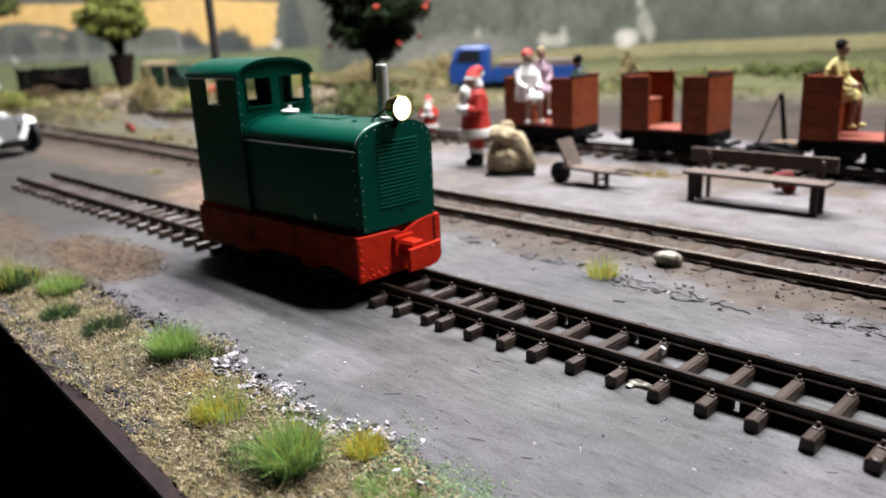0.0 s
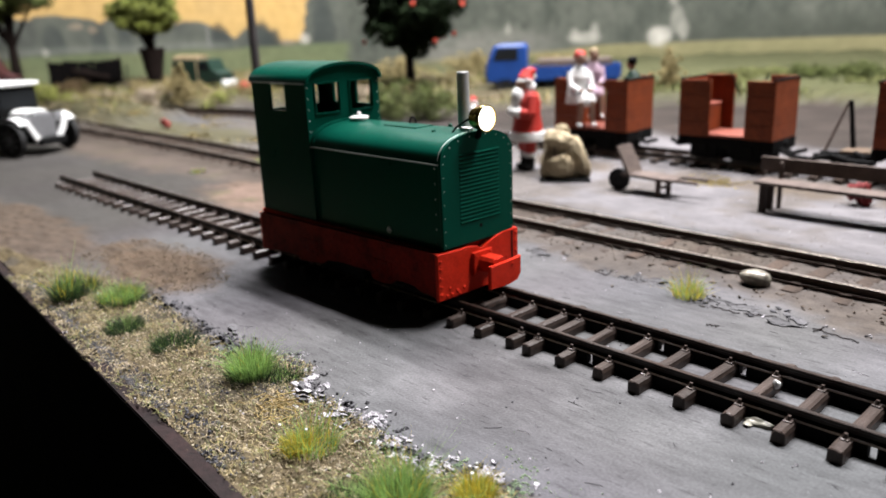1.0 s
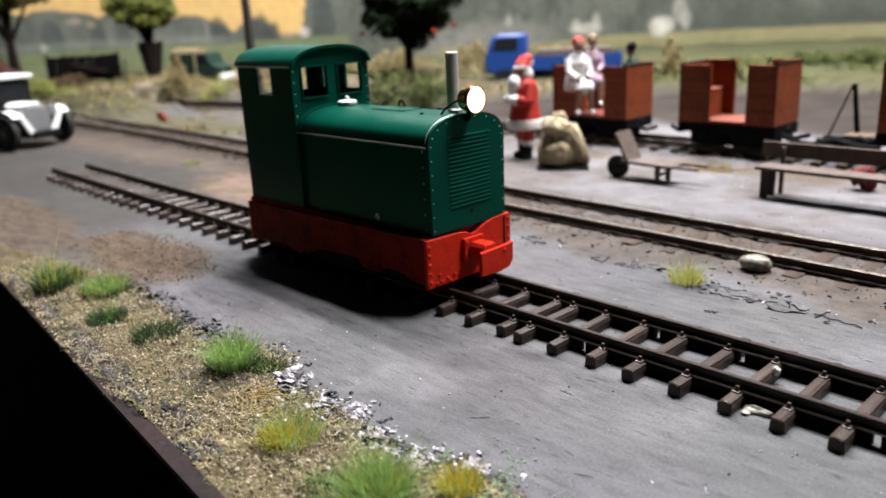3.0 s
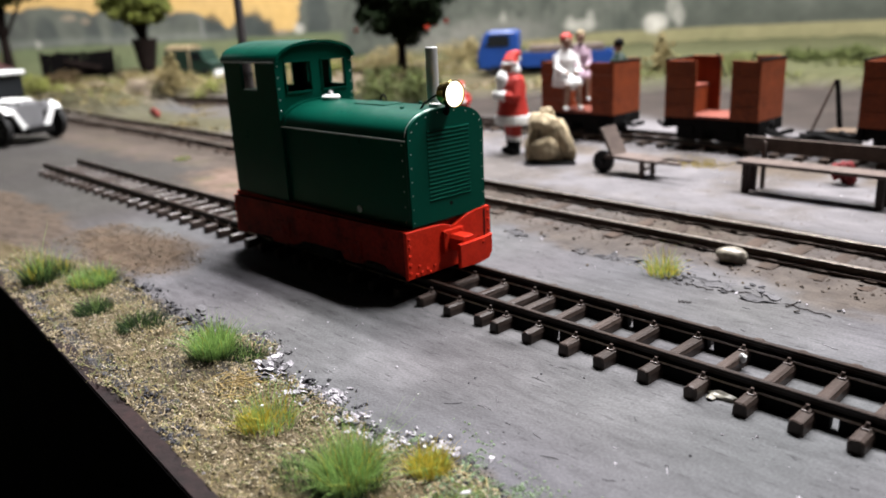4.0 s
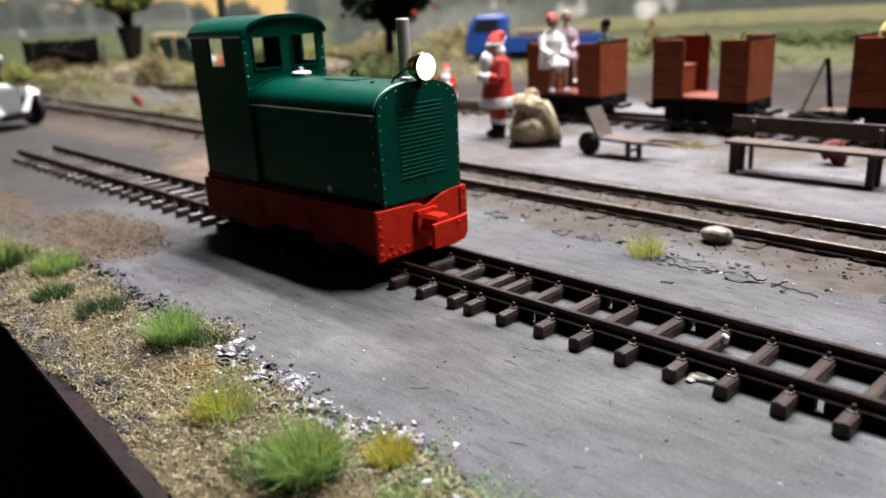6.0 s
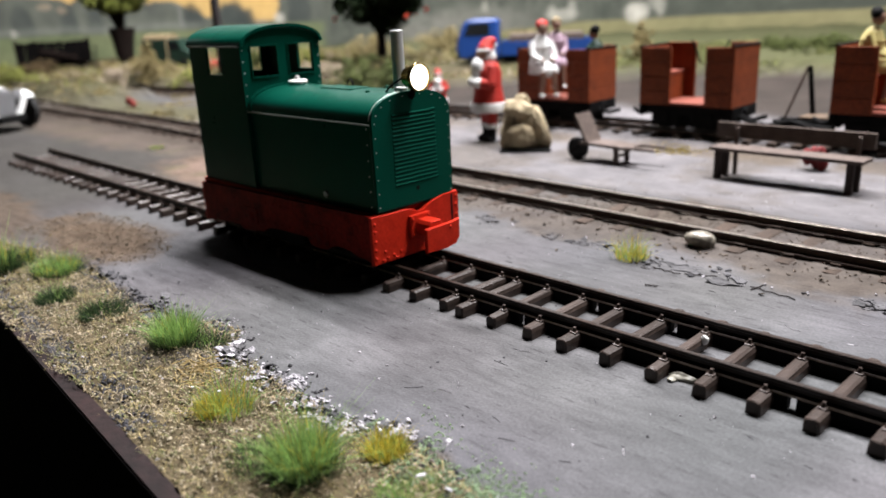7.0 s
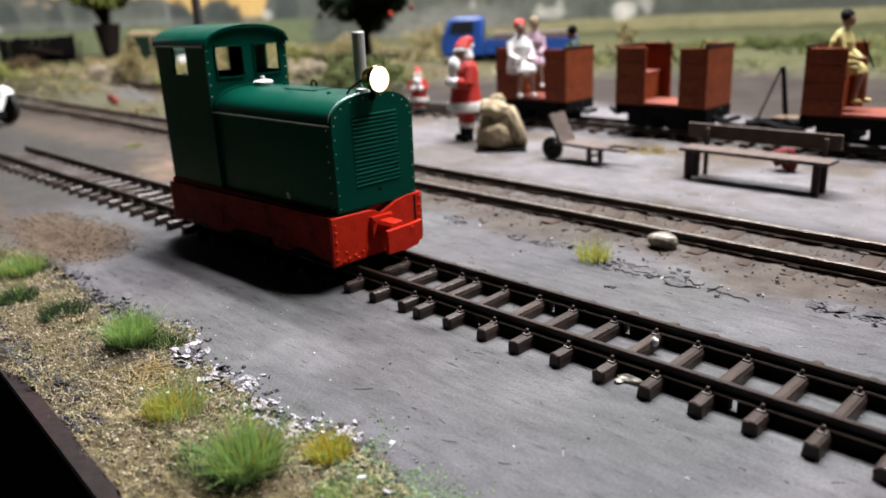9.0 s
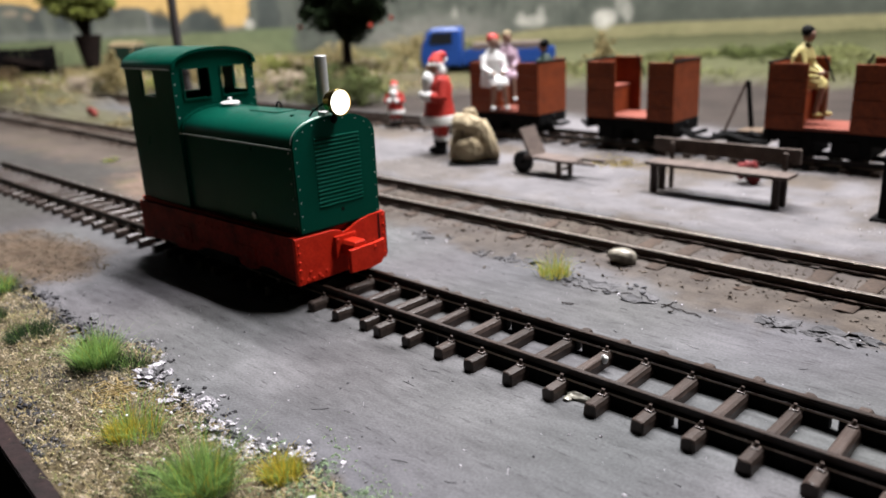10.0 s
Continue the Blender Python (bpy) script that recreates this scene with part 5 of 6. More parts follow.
# ---- grass tufts ----
def tuft(x, y, r, h, k, mats, shares, label, lean=0.55):
    """One tuft of upright fibres fanning out from a small clump, one part for each colour of fibre."""
    t = thing("grass_tuft", x, y, float(ground_z(np.array([x]), np.array([y]))[0]) - 0.2, 0, label, "grass tuft", "grass tufts on the layout")
    for name, mat, share in zip(("green_fibre", "dark_fibre", "yellow_fibre"), mats, shares):
        P, F = [], []
        for i in range(int(k * share * 3.6)):
            a, q = RNG.uniform(0, 6.28), math.sqrt(RNG.random())
            bx, by = 0.55 * r * q * math.cos(a), 0.55 * r * q * math.sin(a)
            # short, wide-set dark fibres colour in the shaded gaps at the foot
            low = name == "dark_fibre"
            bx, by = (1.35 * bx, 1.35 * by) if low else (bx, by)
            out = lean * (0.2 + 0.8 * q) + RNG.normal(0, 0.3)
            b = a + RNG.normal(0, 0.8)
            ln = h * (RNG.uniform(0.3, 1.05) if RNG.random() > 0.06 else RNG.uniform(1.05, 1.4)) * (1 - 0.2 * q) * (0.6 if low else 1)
            w = RNG.uniform(0.03, 0.085)
            e = b + RNG.normal(1.57, 0.9)
            side = (math.cos(e), math.sin(e))
            o = len(P)
            for f, ww in ((0.0, 1.0), (0.5, 0.85), (1.0, 0.15)):
                d = out * ln * f * f * 0.9 + out * ln * f * 0.25
                zz = ln * f * (1 - 0.28 * out * f)
                cx, cy = bx + d * math.cos(b), by + d * math.sin(b)
                P += [(cx - w * ww * side[0], cy - w * ww * side[1], zz), (cx + w * ww * side[0], cy + w * ww * side[1], zz)]
            F += [(o, o + 1, o + 3, o + 2), (o + 2, o + 3, o + 5, o + 4)]
        if F:
            raw(name, P, F, mat, t)
    return t


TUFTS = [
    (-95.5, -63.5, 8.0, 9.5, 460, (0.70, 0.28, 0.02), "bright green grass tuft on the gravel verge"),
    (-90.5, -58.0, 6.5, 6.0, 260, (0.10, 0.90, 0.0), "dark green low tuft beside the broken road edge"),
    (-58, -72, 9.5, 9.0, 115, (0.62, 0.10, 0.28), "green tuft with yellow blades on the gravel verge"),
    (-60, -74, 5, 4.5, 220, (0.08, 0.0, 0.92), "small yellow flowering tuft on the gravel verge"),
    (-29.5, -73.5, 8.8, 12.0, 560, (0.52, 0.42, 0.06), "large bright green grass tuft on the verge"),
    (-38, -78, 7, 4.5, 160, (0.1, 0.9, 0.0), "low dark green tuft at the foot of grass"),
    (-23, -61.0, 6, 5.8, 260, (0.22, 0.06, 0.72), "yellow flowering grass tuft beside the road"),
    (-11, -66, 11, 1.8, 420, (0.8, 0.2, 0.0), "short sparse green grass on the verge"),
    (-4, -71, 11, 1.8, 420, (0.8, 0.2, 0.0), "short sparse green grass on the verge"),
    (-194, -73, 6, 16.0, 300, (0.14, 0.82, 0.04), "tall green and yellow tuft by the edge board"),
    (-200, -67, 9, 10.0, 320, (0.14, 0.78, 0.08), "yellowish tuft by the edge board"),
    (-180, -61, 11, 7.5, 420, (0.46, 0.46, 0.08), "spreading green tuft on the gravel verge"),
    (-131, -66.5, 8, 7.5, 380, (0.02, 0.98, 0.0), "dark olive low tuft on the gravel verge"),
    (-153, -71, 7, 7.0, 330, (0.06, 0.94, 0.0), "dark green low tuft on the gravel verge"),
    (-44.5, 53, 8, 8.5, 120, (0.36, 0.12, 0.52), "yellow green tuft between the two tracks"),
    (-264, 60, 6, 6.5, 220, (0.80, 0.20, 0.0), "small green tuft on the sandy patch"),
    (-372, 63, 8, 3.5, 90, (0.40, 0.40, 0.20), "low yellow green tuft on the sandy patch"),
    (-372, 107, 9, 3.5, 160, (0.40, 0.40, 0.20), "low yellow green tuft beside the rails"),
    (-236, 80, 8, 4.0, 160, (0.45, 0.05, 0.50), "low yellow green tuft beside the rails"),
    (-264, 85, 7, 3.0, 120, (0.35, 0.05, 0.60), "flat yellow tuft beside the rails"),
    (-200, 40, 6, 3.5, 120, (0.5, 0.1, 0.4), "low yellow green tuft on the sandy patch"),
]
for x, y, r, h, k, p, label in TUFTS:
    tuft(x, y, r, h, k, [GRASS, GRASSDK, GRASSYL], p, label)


# white blossoms on the yellow tufts
for cx, cy, cz, k in ((-23, -61, 5.6, 4), (-60, -74, 3.6, 2)):
    for i in range(k):
        ob = part("blossom", blob(bmesh.new(), (0, 0, 0), (0.34, 0.3, 0.26), 0.3, 0.8, 1, i), WHITE)
        ob.location = ((cx + RNG.normal(0, 2.4)) * K, (cy + RNG.normal(0, 2.0)) * K, (cz + RNG.normal(0, 0.8)) * K)
        tagged(ob, "tiny white blossom on a yellow grass tuft", "flower", "white blossoms")


def straw(x, y, r, k, mat, label, ln=5.0):
    """A flat mat of loose fibres."""
    P, F = [], []
    for i in range(k):
        a = RNG.uniform(0, 6.28)
        cx, cy = x + RNG.normal(0, r * 0.5), y + RNG.normal(0, r * 0.3)
        z = float(ground_z(np.array([cx]), np.array([cy]))[0]) + RNG.uniform(0.3, 0.9)
        b = RNG.normal(0, 0.7)
        d = Vector((math.cos(b), math.sin(b), RNG.normal(0, 0.08))) * ln * RNG.uniform(0.4, 1)
        s = Vector((-math.sin(b), math.cos(b), 0)) * 0.045
        o = len(P)
        c = Vector((cx, cy, z))
        P += [tuple(c - s), tuple(c + s), tuple(c + d + s), tuple(c + d - s), tuple(c + Vector((0, 0, -0.2))), tuple(c + d + Vector((0, 0, -0.2)))]
        F += [(o, o + 1, o + 2, o + 3), (o, o + 3, o + 5, o + 4), (o + 1, o + 4, o + 5, o + 2)]
    tagged(raw("straw", P, F, mat), label, "straw", kind="stuff")


straw(-79, -68, 7, 80, STRAW, "loose straw-yellow fibres lying on the verge")
straw(-115, 205, 14, 90, GRASSYL, "loose yellow straw on the platform", 7.0)


# ---- sticks and pebble ----
def twig(points, r, label):
    bm = bmesh.new()
    tube(bm, points, r, 6)
    tagged(part("twig", bm, BARK), label, "twig", "twigs on the road")


for (x, y), (dx, dy) in (((-80, 56), (6, -2)), ((-36, 50), (9, -1)), ((-26, 50), (8, 3)), ((-8, 51), (12, -2)), ((-7, 49), (1, 4)), ((-30, 36), (3, 1))):
    pts = [(x + dx * t, y + dy * t + 0.4 * math.sin(19 * t + x), float(ground_z(np.array([x + dx * t]), np.array([y + dy * t]))[0]) + 0.3) for t in np.linspace(0, 1, 7)]
    twig(pts, 0.15, "thin dark twig lying on the grey road")

bm = bmesh.new()
blob(bm, (0, 0, 2.2), (4.8, 3.0, 2.8), 0.3, 0.7, 3, 1.0)
ob = tagged(part("pebble", bm, STONE, None, "", True), "shiny grey-beige pebble lying against the rail", "stone")
ob.location = (-34 * K, 74.5 * K, 0.2 * K)


# ---- platform things ----
def plank(name, parent, x0, x1, y0, y1, z0, z1, mat=WOOD, turn=None, bevel=0.25, label=""):
    return part(name, box(bmesh.new(), x0, x1, y0, y1, z0, z1, bevel, turn), mat, parent, label)


def bench():
    t = thing("bench", -46.5, 168, 0, -1.5, "weathered grey-brown wooden bench with a backrest on the platform", "bench")
    plank("seat", t, -29, 30, -7.5, 2.5, 11.6, 13.0)
    plank("backrest", t, -33, 29, 6.5, 8.0, 15.0, 21.0)
    for x in (-25.5, 25.5):
        plank("leg", t, x - 1.25, x + 1.25, -6.9, -4.5, 0, 11.6, LEGW)
        plank("leg", t, x - 1.25, x + 1.25, -0.2, 2.0, 0, 11.6, LEGW)
        plank("back_post", t, x * 0.93 - 0.8, x * 0.93 + 0.8, 5.0, 6.5, 0, 19.5)
        plank("crosspiece", t, x - 0.6, x + 0.6, -6.4, 6.0, 10.2, 11.5)


bench()


def barrow():
    t = thing("platform_barrow", -143.5, 168, 0, 0, "wooden platform barrow with one dark wheel resting on legs", "barrow")
    bm = bmesh.new()
    m = Matrix.Translation((0, -2.0, 5.3)) @ Matrix.Rotation(radians(90), 4, "X")
    lathe(bm, [(0.5, -1.2), (5.3, -1.2), (5.3, 1.2), (4.3, 1.2), (4.0, 0.6), (1.2, 0.8), (1.0, 1.6), (0.3, 1.6)], m, 22)
    part("wheel", bm, RUBBER, t, "dark solid wheel", True)
    plank("bed", t, 3, 30, -6, 6, 8.0, 9.4, WOOD, Matrix.Rotation(radians(1.5), 4, "Y"))
    plank("headboard", t, -0.7, 0.7, -6, 6, 0, 15, WOOD, Matrix.Translation((7.5, 0, 8.4)) @ Matrix.Rotation(radians(-28), 4, "Y"))
    for y in (-4.6, 4.6):
        plank("leg", t, 21.5, 23.6, y - 0.8, y + 0.8, 0, 8.2)
        plank("shaft", t, 26, 42, y - 0.7, y + 0.7, 7.6, 8.8)
    plank("crosspiece", t, 21.9, 23.2, -4.2, 4.2, 3.2, 4.2)
    part("axle", rod(bmesh.new(), (0, -5, 5.3), (0, 5, 5.3), 0.7, seg=8), BLACK, t)


barrow()


def folded(bm, c, r, seed, power=2.6, crease=0.16):
    """A soft boxy lump with long folds."""
    made = bmesh.ops.create_icosphere(bm, subdivisions=4, radius=1.0)
    for v in made["verts"]:
        d = v.co.normalized()
        k = (abs(d.x) ** power + abs(d.y) ** power + abs(d.z) ** power) ** (-1 / power)
        f = noise.noise(Vector((d.x * 2.2 + seed, d.y * 2.2, d.z * 0.9))) + 0.6 * noise.noise(Vector((d.x * 5 + seed, d.y * 5 + 4, d.z * 2.0)))
        v.co = Vector(c) + Vector((d.x * r[0], d.y * r[1], d.z * r[2])) * k * (1 + crease * f)


def lump(name, parent, c, r, seed, tilt=(0, 0, 0), power=2.5, crease=0.2):
    """One soft stuffed piece of the sack, leaning by the tilt given in degrees."""
    bm = bmesh.new()
    folded(bm, (0, 0, 0), r, seed, power, crease)
    m = Matrix.Translation(c) @ Euler([radians(a) for a in tilt]).to_matrix().to_4x4()
    bmesh.ops.transform(bm, matrix=m, verts=bm.verts)
    for v in bm.verts:
        v.co.z = max(v.co.z, 1.3)
    return part(name, bm, SACKCLOTH, parent, "", True)


def sack():
    t = thing("sack", -182, 173, 0, 38, "full beige cloth pack with flap and pouch on a board", "sack")
    lump("cloth", t, (-0.5, 0.5, 12.0), (10.5, 7.5, 12.5), 3.0, (0, -6, 0), 3.0, 0.16)
    lump("flap", t, (-3.0, -2.5, 22.5), (7.5, 6.5, 4.6), 7.0, (-16, 14, 0), 2.6, 0.24)
    lump("gathered_top", t, (-1.0, 1.0, 27.4), (3.6, 3.2, 2.8), 5.0, (0, 10, 0), 2.2, 0.35)
    lump("pouch", t, (-2.0, -7.0, 8.6), (7.0, 3.6, 6.4), 12.0, (8, 0, 0), 2.8, 0.22)
    lump("side_roll", t, (8.2, -2.4, 13.0), (4.0, 5.0, 12.0), 21.0, (0, -20, 0), 2.6, 0.16)
    lump("side_roll", t, (-9.4, -1.0, 8.4), (3.6, 5.4, 7.4), 25.0, (0, 8, 0), 2.4, 0.22)
    for x, y in ((-5.0, -9.9), (2.6, -9.7)):
        plank("strap", t, x - 0.6, x + 0.6, y + 2.6, y + 3.2, 9.0, 20.0, WOOD, Matrix.Rotation(radians(-4), 4, "X"))
    plank("board", t, -13, 14, -11, 9, 0.1, 1.3, BLACK)
    t.scale = (0.95, 0.95, 0.93)


sack()


def figurine(x, y, z, turn, build, mats, label, group="figurines on the layout"):
    bm = bmesh.new()
    build(bm)
    ob = part("figurine", bm, mats, None, "", True)
    ob.matrix_world = pose(x * K, y * K, z * K, 0, 0, turn)
    return tagged(ob, label, "figurine", group)


def standing(bm):
    """A stout standing doll: boots, flared coat with a pale hem, beard, bent arms and a drooping cap."""
    for s in (-1, 1):
        blob(bm, (1.6, s * 3.4, 2.0), (4.4, 2.5, 2.3), 0.05, 1, 2, 0, 2)
        rod(bm, (0, s * 3.2, 1.5), (0, s * 3.2, 8), 2.5, 2.7, 10, 2)
        rod(bm, (0, s * 3.2, 7.8), (0, s * 3.2, 10.2), 3.3, 3.3, 10, 1)
        rod(bm, (0, s * 3.2, 10), (0, s * 2.8, 20), 3.2, 3.8, 10, 0)
        rod(bm, (-0.4, s * 6.6, 40), (1.8, s * 9.0, 31.5), 3.3, 3.0, 10, 0)
        rod(bm, (1.8, s * 9.0, 31.5), (6.6, s * 4.6, 32.4), 3.0, 2.5, 10, 0)
        rod(bm, (6.2, s * 4.9, 32.3), (7.6, s * 3.8, 32.6), 2.9, 2.9, 10, 1)
        blob(bm, (8.6, s * 2.8, 32.8), (2.1, 2.0, 2.2), 0.1, 1, 2, 0, 1)
    lathe(bm, [(8.8, 17.5), (9.4, 19), (8.4, 24), (7.2, 31), (7.6, 37), (5.8, 42), (2.5, 44.4)], None, 20, 0)
    lathe(bm, [(8.6, 16.4), (9.9, 17.0), (10.2, 19.2), (9.7, 21.4), (8.2, 21.8)], None, 20, 1)
    blob(bm, (5.4, 0, 39.6), (3.8, 4.6, 6.6), 0.15, 0.6, 3, 2, 1)
    blob(bm, (3.0, 0, 46.8), (3.5, 3.5, 3.5), 0.05, 1, 2, 0, 3)
    blob(bm, (-0.6, 0, 45.4), (4.2, 4.4, 4.2), 0.1, 0.8, 2, 4, 1)
    blob(bm, (1.0, 0, 49.2), (4.8, 4.7, 1.4), 0.1, 0.8, 2, 6, 1)
    rod(bm, (0.8, 0, 49.8), (-0.8, -0.4, 54.6), 4.5, 2.6, 14, 0)
    blob(bm, (-2.8, -1.6, 53.6), (3.4, 2.4, 2.2), 0.1, 0.8, 2, 7, 0)
    blob(bm, (-5.4, -3.0, 51.0), (1.7, 1.7, 1.7), 0.1, 1, 2, 0, 1)


def small_standing(bm):
    standing(bm)
    bmesh.ops.scale(bm, vec=(0.6, 0.6, 0.56), verts=bm.verts)


def big_seated(bm):
    seated(bm)
    bmesh.ops.scale(bm, vec=(1.25, 1.25, 1.08), verts=bm.verts)


def seated(bm):
    """A sitting doll: trunk leaning forward, robe over the knees, bare shins."""
    rings = [((-1.0, 8.5), 5.4), ((-0.6, 13), 5.2), ((0.2, 18), 4.6), ((0.8, 23), 4.9), ((1.2, 26.5), 3.4), ((1.5, 28.5), 1.6)]
    for (p, r), (q, u) in zip(rings, rings[1:]):
        rod(bm, (p[0], 0, p[1]), (q[0], 0, q[1]), r, u, 14, 0)
    blob(bm, (2.4, 0, 32.0), (2.8, 2.6, 3.4), 0.05, 1, 2, 0, 1)
    blob(bm, (1.7, 0, 33.6), (3.0, 2.9, 2.7), 0.25, 0.7, 2, 3, 2)
    blob(bm, (5.0, 0, 12.0), (6.4, 5.2, 3.2), 0.18, 0.7, 3, 5, 0)
    blob(bm, (9.6, 0.3, 10.2), (2.0, 4.6, 3.0), 0.25, 0.7, 2, 6, 0)
    for s in (-1, 1):
        rod(bm, (10.4, s * 2.4, 10), (9.8 + s, s * 3.0, -1.5), 1.5, 1.1, 8, 1)
        blob(bm, (10.8 + s, s * 3.1, -2.0), (2.3, 1.2, 1.2), 0.05, 1, 2, 0, 3)
        rod(bm, (1.0, s * 4.4, 25), (3.6, s * 5.2, 18.5), 1.8, 1.4, 10, 0)
        rod(bm, (3.6, s * 5.2, 18.5), (8.4, s * 2.6, 16.0), 1.4, 1.0, 8, 0)
        blob(bm, (9.0, s * 2.2, 15.8), (1.2, 1.1, 1.1), 0.05, 1, 2, 0, 1)


figurine(-214, 182, 0, -115, standing, [COAT, WHITE, BLACK, FLESH], "standing figurine in red coat with white trim")
figurine(-297, 226, 2.5, -60, small_standing, [COAT, WHITE, BLACK, FLESH], "second red and white figurine near the wagon track")
figurine(-213, 227, 23.5, -32, big_seated, [WHITE, FLESH, COAT, WHITE], "seated figurine in white clothes on a wagon")
figurine(-209, 236, 27.5, -45, seated, [LILAC, FLESH, CREAM, WHITE], "seated figurine in pale lilac clothes on a wagon")
figurine(-187, 245, 22.0, 170, seated, [DKGREEN, FLESH, BLACK, BLACK], "small dark green seated figurine in a wagon")
figurine(-42, 236, 27.5, 0, seated, [YELLOW, FLESH, BLACK, YELLOW], "seated figurine in yellow clothes on a wagon")


def wagon():
    t = thing("open_wagon", 0, 0, 0, 0, "red-brown planked open passenger wagon with facing seats", "wagon", "red wagons on the back track")
    plank("floor", t, -24, 24, -13, 13, 19.2, 20.6, SEAT)
    for y, tall in ((-13.6, 7.2), (12.4, 7.45)):
        for x0, x1 in ((-24.0, -8.0), (10.5, 24.0)):
            plank("backing", t, x0 + 0.3, x1 - 0.3, *((y + 1.1, y + 1.5) if y < 0 else (y - 0.3, y + 0.1)), 19.4, 18.8 + 4 * tall, WAGON, None, 0.05)
            for k in range(4):
                plank("plank", t, x0, x1, y, y + 1.2, 19.2 + k * tall, 19.02 + (k + 1) * tall, WAGON, None, 0.2)
    for x in (-25.0, 23.8):
        plank("backing", t, *((x + 1.1, x + 1.5) if x < 0 else (x - 0.3, x + 0.1)), -13.2, 13.2, 19.4, 47.8, WAGON, None, 0.05)
        for k in range(4):
            plank("plank", t, x, x + 1.2, -13.6, 13.6, 19.2 + k * 7.2, 26.36 + k * 7.2, WAGON, None, 0.09)
        plank("top_rail", t, x - 0.3, x + 1.5, -13.8, 13.8, 47.7, 48.7, BARK)
        part("hand_bar", rod(bmesh.new(), (x * 0.42, 12.0, 50.0), (x * 0.2, 12.2, 38.0), 0.45, 0.45, 6), BLACK, t)
    for x0, x1 in ((-23.6, -13.5), (14.5, 23.6)):
        plank("seat", t, x0, x1, -12.3, 12.3, 33.0, 34.8, SEAT, None, 0.5, "light red seat board")
        plank("seat_front", t, *((x1 - 1.4, x1 - 0.2) if x0 < 0 else (x0 + 0.2, x0 + 1.4)), -12.3, 12.3, 20.6, 33.0, WAGON)
    part("underframe", box(box(bmesh.new(), -23, 23, -11, -8, 14, 19.0, 0.4), -23, 23, 8, 11, 14, 19.0, 0.4), BLACK, t)
    plank("brake_gear", t, -19, -4, -11.5, 11.5, 8.0, 18.5, BLACK, None, 0.8)
    plank("brake_gear", t, 3, 19, -11.5, 11.5, 8.0, 18.5, BLACK, None, 0.8)
    plank("end_beam", t, -25.5, -23, -13, 13, 13.5, 19, BLACK)
    plank("end_beam", t, 23, 25.5, -13, 13, 13.5, 19, BLACK)
    for x in (-12, 12):
        for s in (-1, 1):
            wheel(t, x, s * 8.4, 12.9, 5.4)
            plank("axle_box", t, x - 3, x + 3, s * 11 - 1.5, s * 11 + 1.5, 10.5, 15.5, BLACK)
    for s in (-1, 1):
        bm = bmesh.new()
        tube(bm, [(s * 25, -4, 15), (s * 31, -3, 13), (s * 36, 0, 14.5)], 1.1, 8)
        lathe(bm, [(0.6, -1.4), (2.6, -1.4), (2.6, 1.4), (0.6, 1.4)], Matrix.Translation((s * 26.5, 0, 16)) @ Matrix.Rotation(radians(90), 4, "Y"), 12)
        part("coupling", bm, BLACK, t)
    return t


w = wagon()
w.matrix_world = pose(-121 * K, 237.6 * K, 0)
copy_thing(w, pose(-203.5 * K, 238.5 * K, -1.5 * K, 0, 0, 0.6))
copy_thing(w, pose(-26.5 * K, 237.4 * K, 0.6 * K))
copy_thing(w, pose(58 * K, 237 * K, 0.6 * K))


def brake_stand():
    t = thing("brake_truck", -72, 238, 0, 0, "low black truck with two leaning iron bars between the wagons", "truck")
    plank("deck", t, 1, 19, 3, 16, 13.6, 15.0, BROWNDECK)
    plank("sole_bar", t, -9, 19, -2, 0, 10.5, 13.6, BLACK)
    plank("sole_bar", t, -9, 19, 6, 9, 10.5, 13.6, BLACK)
    part("axle", rod(bmesh.new(), (4, -8.4, 9.9), (4, 8.4, 9.9), 1.0, seg=8), BLACK, t)
    plank("axle_guard", t, 1.5, 6.5, -1.8, -0.4, 8.6, 10.6, BLACK)
    for s in (-1, 1):
        wheel(t, 4, s * 8.4, 9.9, 2.4)
    part("bar", rod(bmesh.new(), (-8, 8, 11.5), (-0.5, 14.5, 37.3), 0.8, 0.7, 8), WOOD, t)
    part("bar", rod(bmesh.new(), (3.5, 14, 15.0), (0.3, 14.5, 37.5), 1.3, 1.1, 8), BLACK, t)
    bm = bmesh.new()
    tube(bm, [(-24, -6, 14.5), (-16, -8, 12.0), (-8, -8, 11.5), (2, -9, 14.5), (10, -9, 12.5), (20, -8, 12)], 1.2, 8)
    part("drawbar", bm, BLACK, t, "curved black coupling bar", True)


brake_stand()


# ---- far things ----
def telegraph_pole():
    t = thing("telegraph_pole", -476, 172, 0, 0, "dark tarred telegraph pole with a short stub beside", "telegraph pole")
    part("pole", rod(bmesh.new(), (0, 0, -3), (-1, 0, 270), 3.6, 2.6, 14), POLE, t, "", True)
    part("stub", rod(bmesh.new(), (5.2, 2.0, -3), (2.5, 1.0, 48), 3.2, 2.8, 12), POLE, t, "", True)
    part("band", rod(bmesh.new(), (1.4, 0.4, 38), (1.3, 0.4, 40), 5.4, 5.4, 12), BLACK, t)


telegraph_pole()


